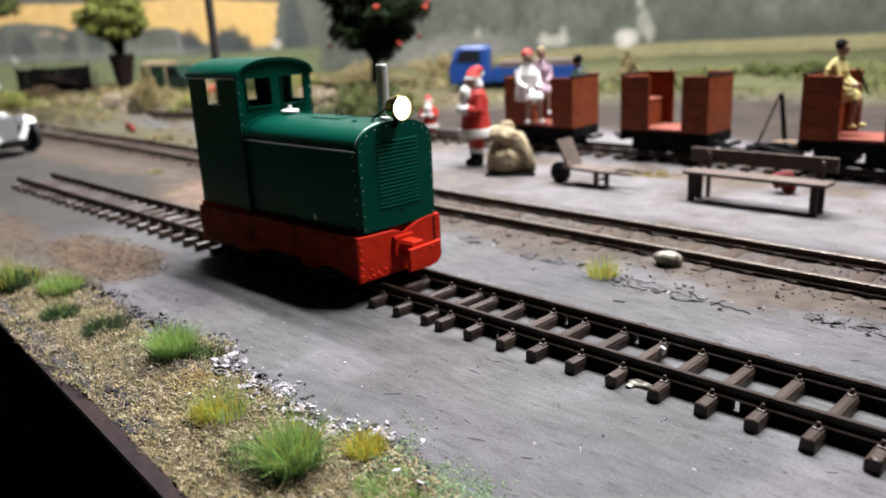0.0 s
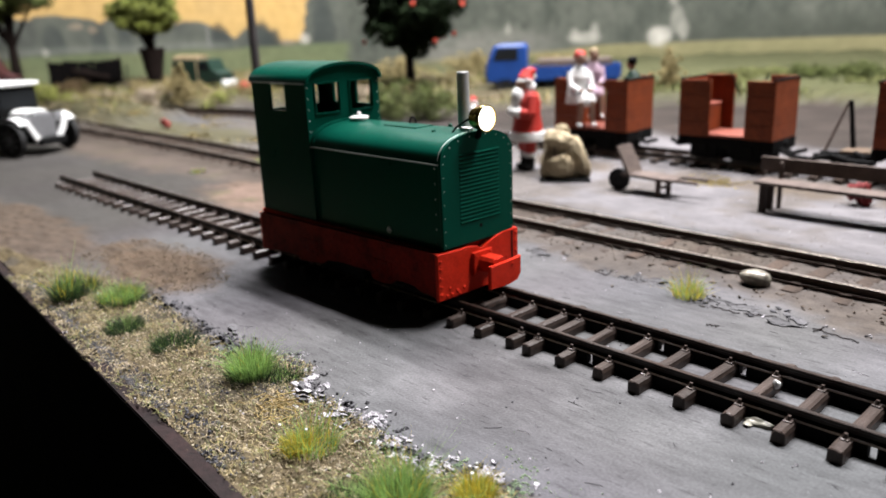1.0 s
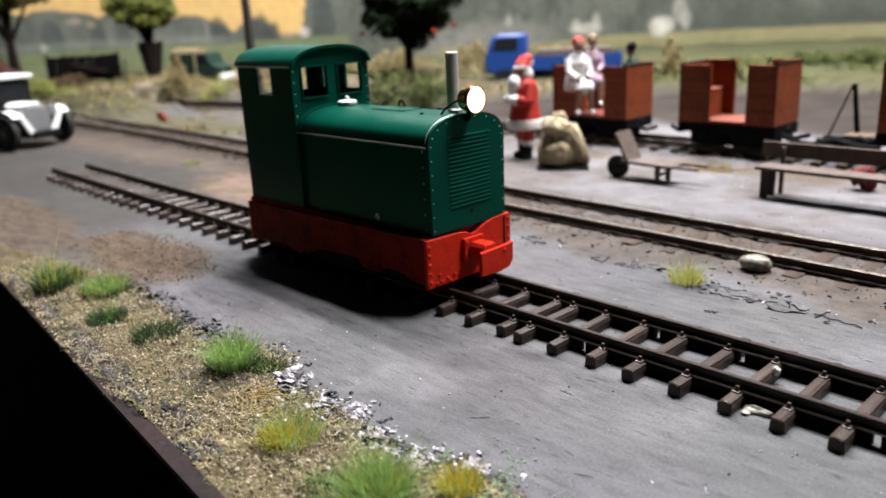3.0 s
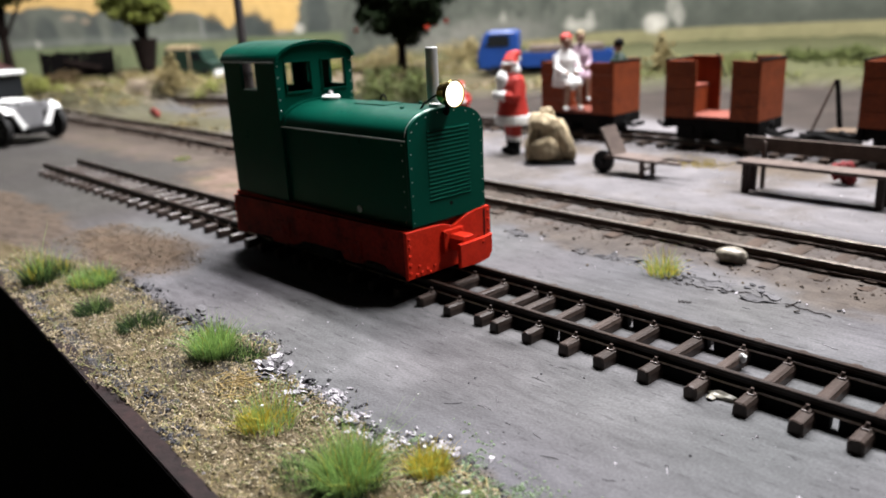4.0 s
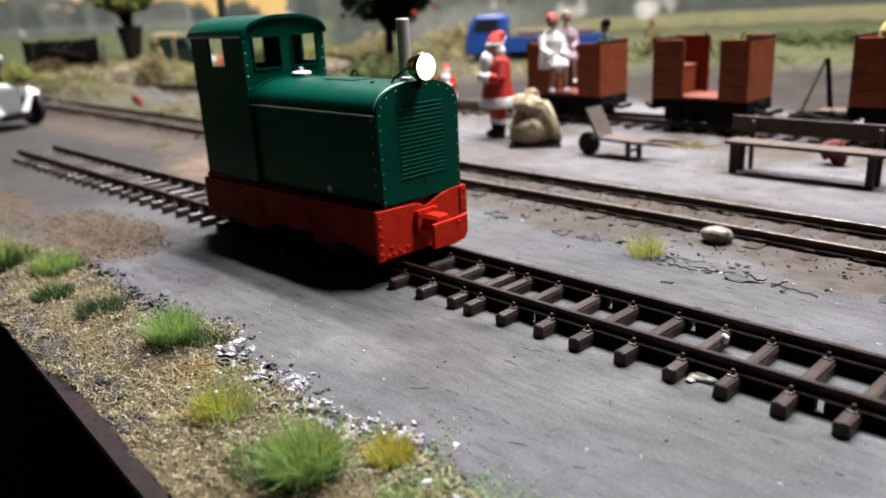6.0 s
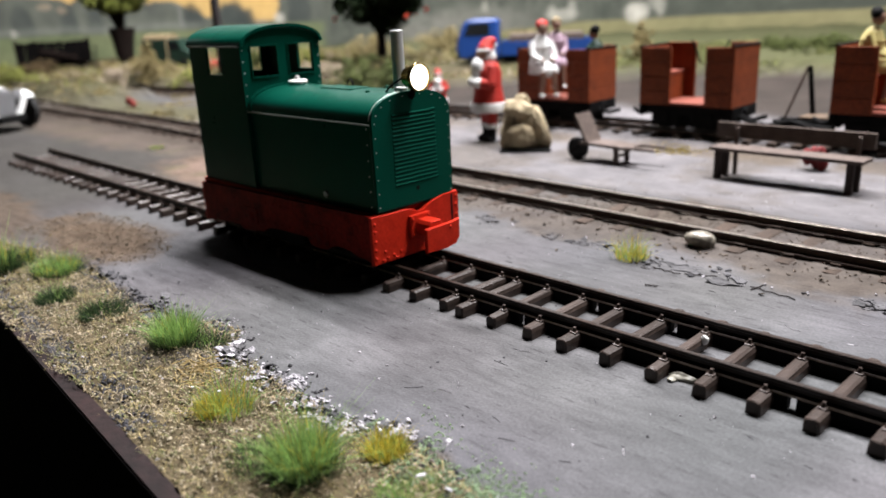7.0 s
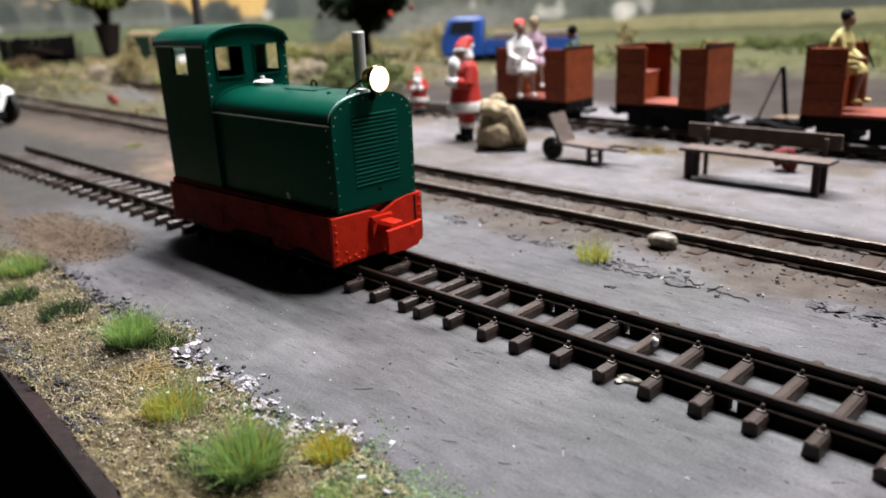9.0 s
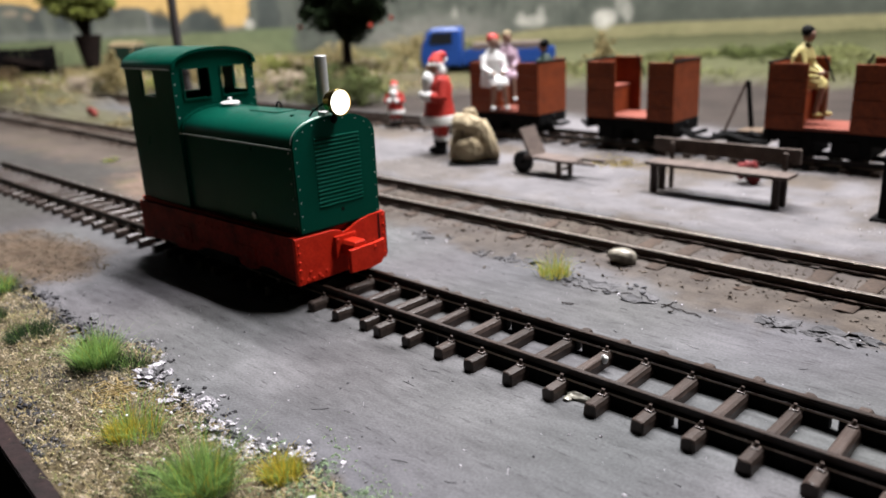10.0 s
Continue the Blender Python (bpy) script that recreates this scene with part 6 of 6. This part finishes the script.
def leaves(clumps, per, size, seed):
    """Leaf quads filling lumpy clumps (x, y, z, r); returns verts and faces."""
    g = np.random.default_rng(seed)
    P = []
    for cx, cy, cz, r in clumps:
        d = g.normal(size=(per, 3))
        d /= np.linalg.norm(d, axis=1)[:, None]
        q = np.array([cx, cy, cz]) + d * (r * g.uniform(0.45, 1.08, (per, 1)) ** 0.6) * np.array([1, 1, 0.8])
        u = g.normal(size=(per, 3))
        u /= np.linalg.norm(u, axis=1)[:, None]
        v = np.cross(u, d)
        v /= np.linalg.norm(v, axis=1)[:, None] + 1e-6
        s = size * g.uniform(0.6, 1.3, (per, 1))
        P.append(np.stack([q - u * s, q + v * s * 0.55, q + u * s, q - v * s * 0.55], 1))
    P = np.concatenate(P).reshape(-1, 3)
    F = np.arange(len(P)).reshape(-1, 4)
    return P, F.tolist()


def tree(name, x, y, z, trunk_h, trunk_r, crown_z, crown_r, squash, k, leaf, mat, label, seed, per=150, fruits=0, flare=0.55):
    t = thing(name, x, y, z, 0, label, "tree")
    g = np.random.default_rng(seed)
    bm = bmesh.new()
    rod(bm, (0, 0, -3), (1, 0, trunk_h), trunk_r, trunk_r * flare, 10)
    clumps = []
    for i in range(2 * k):
        d = g.normal(size=3)
        d /= np.linalg.norm(d)
        q = d * crown_r * g.uniform(0.25, 0.85)
        clumps.append((q[0], q[1], crown_z + q[2] * squash, crown_r * g.uniform(0.13, 0.30)))
        if i % 6 == 0:
            rod(bm, (1, 0, trunk_h * 0.85), (q[0] * 0.8, q[1] * 0.8, crown_z + q[2] * squash * 0.8), trunk_r * 0.4, trunk_r * 0.1, 6)
    part("trunk", bm, BARK, t, "", True)
    P, F = leaves(clumps, per // 2, leaf * 0.85, seed + 1)
    raw("crown", P, F, mat, t)
    for i in range(fruits):
        a, e = g.uniform(0, 6.28), g.uniform(-0.75, 0.9)
        c = (crown_r * 1.02 * math.cos(e) * math.cos(a), crown_r * 1.02 * math.cos(e) * math.sin(a), crown_z + crown_r * squash * math.sin(e))
        part("fruit", blob(bmesh.new(), c, (2.9, 2.9, 2.9), 0.1, 1, 2, 0), FRUIT, t, "", True)
    return t


tree("apple_tree", -576, 418, 5, 50, 7.0, 100, 64, 0.95, 80, 4.2, LEAFDK, "dark green apple tree with red fruits on a slim trunk", 5, 300, 15)
tree("tree", -990, 318, 20, 44, 9, 94, 50, 0.85, 46, 4.0, LEAFYL, "yellow-green leafy tree with a dark flared trunk", 8, 330, 0, 1.9)
tree("tree", -1085, 172, 18, 62, 8, 128, 58, 0.8, 40, 4.0, BUSHDK, "dark olive tree at the back of the layout", 12, 330, 0)


def bush(x, y, z, r, h, mat, label, seed, per=70, leaf=1.3):
    """A loose shrub: many small clumps round thin stems, with gaps between them."""
    g = np.random.default_rng(seed)
    cl = []
    for i in range(46):
        f = g.uniform(0.08, 1.0)
        q = r * (0.75 - 0.45 * f)
        cl.append((g.normal(0, q * 0.6), g.normal(0, q * 0.6), h * f * g.uniform(0.6, 1.0), r * g.uniform(0.10, 0.24)))
    P, F = leaves(cl, per, leaf, seed)
    P[:, 2] = np.maximum(P[:, 2], 0)
    n0 = len(P)
    S = []
    for i in range(40):
        a = np.array([g.normal(0, r * 0.2), g.normal(0, r * 0.2), 0])
        b = np.array(cl[i][:3]) * np.array([1.1, 1.1, 1.15])
        S += [a - [0.5, 0, 0], a + [0.5, 0, 0], b + [0.1, 0.1, 0], b - [0.1, 0.1, 0]]
    P = np.concatenate([P, np.array(S)])
    F = F + [[n0 + 4 * i + j for j in range(4)] for i in range(40)]
    ob = raw("bush", P, F, mat)
    ob.location = (x * K, y * K, z * K)
    return tagged(ob, label, "bush", "bushes behind the tracks")


BUSHES = [
    (-420, 300, 2, 40, 30, BUSHDK, "dark green bush at the foot of the apple tree"),
    (-462, 290, 3, 42, 32, BUSHDK, "dark olive green bush under the apple tree"),
    (-339, 550, 3, 19, 52, TANWEED, "tall dry beige shrub before the field"),
    (-700, 262, 5, 40, 13, GREENWEED, "low yellow-green grassy bush behind the rails"),
    (-790, 250, 6, 44, 20, TANWEED, "low dry bush behind the rails"),
    (-735, 232, 4, 30, 46, TANWEED, "brown-green shrub before the small lorry"),
    (-770, 215, 4, 34, 22, PALEWEED, "bleached pinkish bush behind the rails"),
    (-870, 205, 4, 40, 12, PALEWEED, "bleached pinkish bush before the derelict wagon"),
    (-238, 640, 11, 44, 17, BUSHDK, "low dark olive hedge before the pale field"),
    (-196, 648, 12, 40, 20, BUSHDK, "low dark olive hedge before the pale field"),
    (-150, 652, 12, 46, 15, OLIVEWEED, "low olive hedge before the pale field"),
    (-290, 630, 11, 40, 12, OLIVEWEED, "low olive hedge before the pale field"),
    (-690, 330, 8, 34, 34, BUSHDK, "small dark green bush in the meadow"),
    (-560, 330, 6, 36, 18, PALEWEED, "bleached grass clump behind the platform"),
    (-905, 150, 8, 44, 22, GREENWEED, "yellow-green bush before the derelict wagon"),
    (-850, 245, 8, 40, 18, TANWEED, "pale dry bush behind the rails"),
    (-700, 300, 8, 40, 16, TANWEED, "low dry bush behind the rails"),
    (-930, 185, 10, 40, 22, BROWNWEED, "brown weeds before the derelict wagon"),
    (-720, 520, 14, 50, 26, TANWEED, "dry bush in the meadow"),
    (-650, 380, 10, 40, 24, GREENWEED, "dry grass clump behind the apple tree"),
    (-620, 560, 14, 60, 34, TANWEED, "dry bush in the meadow"),
    (-520, 600, 14, 50, 26, TANWEED, "pale bush behind the blue lorry"),
]
for i, (x, y, z, r, h, m, label) in enumerate(BUSHES):
    bush(x, y, z, r, h, m, label, 100 + i)


MIDRED = material("mid_red", (0.13, 0.020, 0.015), 0.8, vary=0.3, grain=1.0, bump=0.2)
DARKRED = material("dark_red_paint", (0.030, 0.006, 0.006), 0.6, vary=0.3, grain=2.0, bump=0.1)
DULLRED = material("dull_red", (0.12, 0.012, 0.012), 0.8, vary=0.3, grain=1.0, bump=0.2)


def flower(x, y, z, r, label, mat=COAT):
    bm = bmesh.new()
    for i in range(7):
        blob(bm, (r * 0.7 * math.cos(i * 2.4), r * 0.7 * math.sin(i * 2.4), r * (0.5 + 0.25 * (i % 3))), (r * 0.55, r * 0.55, r * 0.5), 0.3, 0.6, 2, i)
    ob = tagged(part("flower_clump", bm, mat, None, "", True), label, "flowers", "red flowers")
    ob.location = (x * K, y * K, z * K)
    ob.scale = (1.0, 1.0, 1.7)


flower(-607, 152, 0, 3.8, "small clump of dull red flowers by the rails", MIDRED)
flower(-720, 302, 8, 8, "small clump of red flowers in the grass")
flower(-46, 197, 0, 4.2, "dark red flower clump behind the bench", DULLRED)


def car():
    t = thing("vintage_car", -553, 35, 0.3, 24, "white and black vintage car with bright grille and mudguards", "car")
    bm = bmesh.new()
    box(bm, -70, -2, -12, 12, 9, 22, 2.5)
    prism(bm, [(-10, 12), (10, 12), (10, 21), (7, 24), (0, 25.0), (-7, 24), (-10, 21)], "x", -20, -1, 0, 0.8)
    part("body", bm, BLACK, t, "", True)
    bm = bmesh.new()
    box(bm, -66, -17, -14.5, 14.5, 20, 39, 2.2)
    part("cabin", bm, BLACK, t, "", True)
    part("windscreen", box(bmesh.new(), -17.2, -16.6, -12.5, 12.5, 27, 37.5, 0.2), DARKGLASS, t)
    for s in (-1, 1):
        part("side_window", box(bmesh.new(), -60, -22, s * 14.6 - 0.2, s * 14.6 + 0.2, 27.5, 37, 0.1), DARKGLASS, t)
    bm = bmesh.new()
    box(bm, -68, -14, -15.0, 15.0, 39.6, 42.0, 1.1)
    part("roof", bm, WHITE, t, "white roof", True)
    bm = bmesh.new()
    prism(bm, [(-7, 24.0), (7, 24.0), (3.5, 26), (-3.5, 26)], "x", -18, -1.5, 0, 0.4)
    part("hood", bm, WHITE, t, "white bonnet top")
    bm = bmesh.new()
    prism(bm, [(-8.5, 7), (8.5, 7), (9, 19), (6, 24), (-6, 24), (-9, 19)], "x", -1, 1.4, 0, 0.5)
    grille = part("grille", bm, SILVER, t, "bright radiator grille")
    for i in range(6):
        part("grille_bar", box(bmesh.new(), 1.4, 1.8, -7 + i * 2.6, -6.2 + i * 2.6, 8.5, 22, 0.1), SILVER, grille)
    for s in (-1, 1):
        for x in (-4, -58):
            bm = bmesh.new()
            m = Matrix.Translation((x, s * 19.4, 10.1)) @ Matrix.Rotation(radians(-90 * s), 4, "X")
            lathe(bm, [(0.5, -1.8), (9.8, -1.8), (10.1, -0.8), (10.1, 0.8), (9.8, 1.8), (7.2, 1.8), (6.8, 1.2), (1.0, 1.6), (0.3, 1.6)], m, 22)
            wh = part("wheel", bm, RUBBER, t, "black spoked wheel", True)
            bm = bmesh.new()
            for i in range(8):
                a = i * math.pi / 4
                rod(bm, (x, s * 21.0, 10.1), (x + 6.6 * math.cos(a), s * 20.8, 10.1 + 6.6 * math.sin(a)), 0.35, 0.3, 5)
            part("spokes", bm, SILVER, wh)
            bm = bmesh.new()
            arc = [(x + 12.6 * math.cos(a), 10.1 + 12.6 * math.sin(a)) for a in np.linspace(0.75, 2.3, 12)]
            arc += [(x + 12.0 * math.cos(a), 10.1 + 12.0 * math.sin(a)) for a in np.linspace(2.3, 0.75, 12)]
            prism(bm, arc, "y", *sorted((s * 13.0, s * 19.8)), 0, 0.5)
            part("mudguard", bm, WHITE, t, "white curved mudguard", True)
        bm = bmesh.new()
        lathe(bm, [(0.5, -4), (2.6, -3), (3.4, 0), (3.2, 0.8), (0.3, 1.2)], Matrix.Translation((1, s * 11.5, 20.5)) @ Matrix.Rotation(radians(90), 4, "Y"), 16)
        part("headlight", bm, SILVER, t, "", True)
        part("running_board", box(bmesh.new(), -50, -13, *sorted((s * 13, s * 20)), 7.5, 9, 0.3), BLACK, t)
    part("chassis", box(bmesh.new(), -74, 8, -9, 9, 5.5, 9.5, 0.5), BLACK, t)
    for s in (-1, 1):
        part("apron", prism(bmesh.new(), [(s * 4.5, 7.0), (s * 8.0, 5.5), (s * 15.5, 18.5), (s * 13.0, 20.5)], "x", 2.6, 4.6, 0, 0.3), WHITE, t, "white apron between mudguard and grille")
    return t


car().scale = (1.22, 1.22, 1.22)


def lorry():
    t = thing("blue_lorry", -432, 481, 9, 217, "blue flatbed lorry with brown load parked in the grass", "lorry")
    prof = [(64, 12), (66, 22), (63, 33), (57, 47), (52, 49), (28, 49), (24, 46), (24, 12)]
    bm = bmesh.new()
    prism(bm, prof, "y", -20, 20, 0, 2.0)
    cab = part("cab", bm, BLUE, t, "blue rounded cab", True)
    for s in (-1, 1):
        part("side_window", prism(bmesh.new(), [(57, 34), (53, 45), (33, 45), (33, 34)], "y", *sorted((s * 20.0, s * 20.4))), DARKGLASS, cab)
    part("windscreen", box(bmesh.new(), -0.3, 0.3, -16, 16, -6, 6, 0.1, Matrix.Translation((60.4, 0, 40)) @ Matrix.Rotation(radians(-23), 4, "Y")), DARKGLASS, cab)
    plank("flatbed", t, -66, 22, -21, 21, 14, 18, BLUE)
    for y in (-21, 20):
        plank("side_board", t, -66, 22, y, y + 1.0, 18, 27, BLUE)
    plank("tailboard", t, -67, -66, -21, 21, 18, 27, BLUE)
    plank("load", t, -58, 14, -17, 17, 18, 33, WOOD, None, 1.0, "brown load of boards")
    plank("chassis", t, -64, 58, -9, 9, 9, 14, BLACK)
    for x in (46, -42):
        for s in (-1, 1):
            bm = bmesh.new()
            m = Matrix.Translation((x, s * 17, 8.5)) @ Matrix.Rotation(radians(-90 * s), 4, "X")
            lathe(bm, [(0.5, -3), (8.5, -3), (8.8, 0), (8.5, 3), (5, 3), (4.5, 2.2), (0.4, 2.6)], m, 20)
            part("wheel", bm, RUBBER, t, "", True)


lorry()


def small_lorry():
    t = thing("green_lorry", -868, 327, 12, 24, "small dark green lorry with a cream canvas cover", "lorry")
    bm = bmesh.new()
    prism(bm, [(12, 8), (36, 8), (38, 20), (24, 23), (20, 37), (2, 37), (2, 8)], "y", -14, 14, 0, 1.2)
    cab = part("cab", bm, DKGREEN, t, "", True)
    for s in (-1, 1):
        part("side_window", prism(bmesh.new(), [(20.5, 24), (18, 34), (6, 34), (6, 24)], "y", *sorted((s * 14.0, s * 14.4))), DARKGLASS, cab)
        part("headlight", rod(bmesh.new(), (36, s * 9, 14), (39.4, s * 9, 14), 2.4, 2.6, 12), CHROME, cab)
    bm = bmesh.new()
    prism(bm, [(-15, 10), (15, 10), (15, 34), (10, 41), (0, 43), (-10, 41), (-15, 34)], "x", -36, 3, 0, 0.8)
    part("canvas", bm, CREAM, t, "cream canvas cover", True)
    for s in (-1, 1):
        plank("side_panel", t, -33, 2, *sorted((s * 14.8, s * 15.6)), 9, 37.5, DKGREEN)
    plank("chassis", t, -36, 36, -8, 8, 5, 9, BLACK)
    plank("bumper", t, 36.5, 40.5, -14, 14, 3.0, 11.5, WHITE, None, 1.0, "white front bumper")
    for x in (26, -22):
        for s in (-1, 1):
            part("wheel", rod(bmesh.new(), (x, s * 10, 7), (x, s * 15, 7), 7, 7, 18), RUBBER, t)


small_lorry()


def derelict_wagon():
    t = thing("derelict_wagon", -975, 222, 18, 70, "dark derelict open wagon with broken boards standing in the grass", "wagon")
    g = np.random.default_rng(77)
    for y in (-15, 14):
        x = -41.0
        while x < 38:
            w = g.uniform(7, 11)
            top = g.uniform(33, 36) if y > 0 or x < -18 or x > 10 else g.uniform(23, 28)
            plank("side_board", t, x, x + w - 0.5, y, y + 1.4, 11, top, FASCIA if g.random() < 0.7 else BARK, None, 0.3)
            x += w
    for x in (-42, 40):
        plank("end_board", t, x, x + 1.6, -15, 15, 11, 38, BARK, None, 0.3)
    plank("floor", t, -41, 40, -14, 14, 9.4, 11.0, BARK)
    plank("underframe", t, -43, 43, -9, 9, 5, 9.4, BLACK)
    plank("loose_board", t, -20, 22, -1, 1, -2.5, 2.5, BARK, Matrix.Translation((4, -17.5, 20)) @ Matrix.Rotation(radians(14), 4, "Y"), 0.3)
    plank("stay", t, 43, 45, -12, -10, 0, 34, BARK, Matrix.Rotation(radians(8), 4, "Y"))
    for x in (-26, 26):
        for s in (-1, 1):
            wheel(t, x, s * 8.5, 5.5, 5.0)


derelict_wagon()


def post():
    t = thing("post", 13, 168, 0, 0, "short black square post with a foot plate on the platform", "post")
    plank("shaft", t, 0, 9, -3, 3, 1.0, 22, BLACK, None, 0.4)
    plank("foot_plate", t, -2, 12, -5, 5, 0.0, 1.2, BLACK, None, 0.3)
    plank("cap", t, -0.6, 9.6, -3.6, 3.6, 22, 23, BLACK, None, 0.3)


post()


def far_van():
    t = thing("red_van", -962, 92, 12, 60, "small dark red van with a cream roof in the grass", "van")
    bm = bmesh.new()
    prism(bm, [(-26, 6), (24, 6), (26, 16), (18, 18), (14, 27), (-26, 27)], "y", -11, 11, 0, 1.0)
    body = part("body", bm, DARKRED, t, "", True)
    plank("roof", t, -26.5, 14, -11.5, 11.5, 27, 31.5, CREAM, None, 1.2, "cream roof")
    for s in (-1, 1):
        part("side_window", box(bmesh.new(), -18, 10, s * 11.1 - 0.2, s * 11.1 + 0.2, 18, 25, 0.1), DARKGLASS, body)
        for x in (-16, 15):
            part("wheel", rod(bmesh.new(), (x, s * 8, 6), (x, s * 11.5, 6), 6, 6, 16), RUBBER, t)
    t.scale = (1.8, 1.8, 1.8)


far_van()


def meadow():
    """Upright dry blades and weeds over the back of the layout, in soft patches."""
    g = np.random.default_rng(31)
    sets = ((9000, TANWEED, "dry tan grass over the back of the layout", 61, 13), (6000, GREENWEED, "dull green grass over the back of the layout", 62, 11), (5000, PALEWEED, "bleached pinkish grass over the back of the layout", 64, 12), (1200, BROWNWEED, "brown weeds over the back of the layout", 63, 12))
    for k, mat, label, seed, tall in sets:
        x, y = g.uniform(-1080, -360, k * 6), g.uniform(140, 560, k * 6)
        keep = (zones(x, y)[5] > 0.45) & (np.abs(y - line3(x)) > 22) & (np.hypot(x + 432, y - 481) > 80) & (vnoise(x, y * 2.2, 42, seed) + 0.5 * vnoise(x, y, 12, seed + 9) > -0.15)
        x, y = x[keep][:k], y[keep][:k]
        blades("weeds", x, y, tall * np.where(y < line3(x), 0.45, 0.8), mat, label, g)
    x, y = g.uniform(-900, -440, 9000), g.uniform(128, 220, 9000)
    keep = vnoise(x, y, 26, 92) + 0.4 * vnoise(x, y, 6, 93) > 0.25
    blades("weeds", x[keep], y[keep], 5.0, TANWEED, "sparse dry growth beside the platform", g)
    x, y = g.uniform(-420, 300, 42000), g.uniform(470, 700, 42000)
    keep = (vnoise(x, y, 70, 66) > -0.35) & (y - 525 + 0.4 * np.maximum(0, -x - 200) > 40 * g.random(42000)) & (np.hypot(x + 432, y - 481) > 80)
    blades("weeds", x[keep], y[keep], 8.0, OLIVEWEED, "low olive grass strip before the pale field", g)


def blades(name, x, y, tall, mat, label, g):
    k = len(x)
    z = ground_z(x, y) - 0.5
    h = tall * g.uniform(0.25, 1.0, k) * (0.7 + 0.5 * vnoise(x, y, 25, 67))
    w, a = g.uniform(0.3, 0.9, k), g.uniform(0, 6.28, k)
    lx, ly = g.normal(0, 0.45, k) * h, g.normal(0, 0.45, k) * h
    c, s = np.cos(a) * w, np.sin(a) * w
    P = np.stack([np.stack([x - c, y - s, z], -1), np.stack([x + c, y + s, z], -1), np.stack([x + lx + c * 0.4, y + ly + s * 0.4, z + h], -1), np.stack([x + lx - c * 0.4, y + ly - s * 0.4, z + h], -1)], 1).reshape(-1, 3)
    tagged(raw(name, P, np.arange(4 * k).reshape(-1, 4).tolist(), mat), label, "weeds", kind="stuff")


meadow()
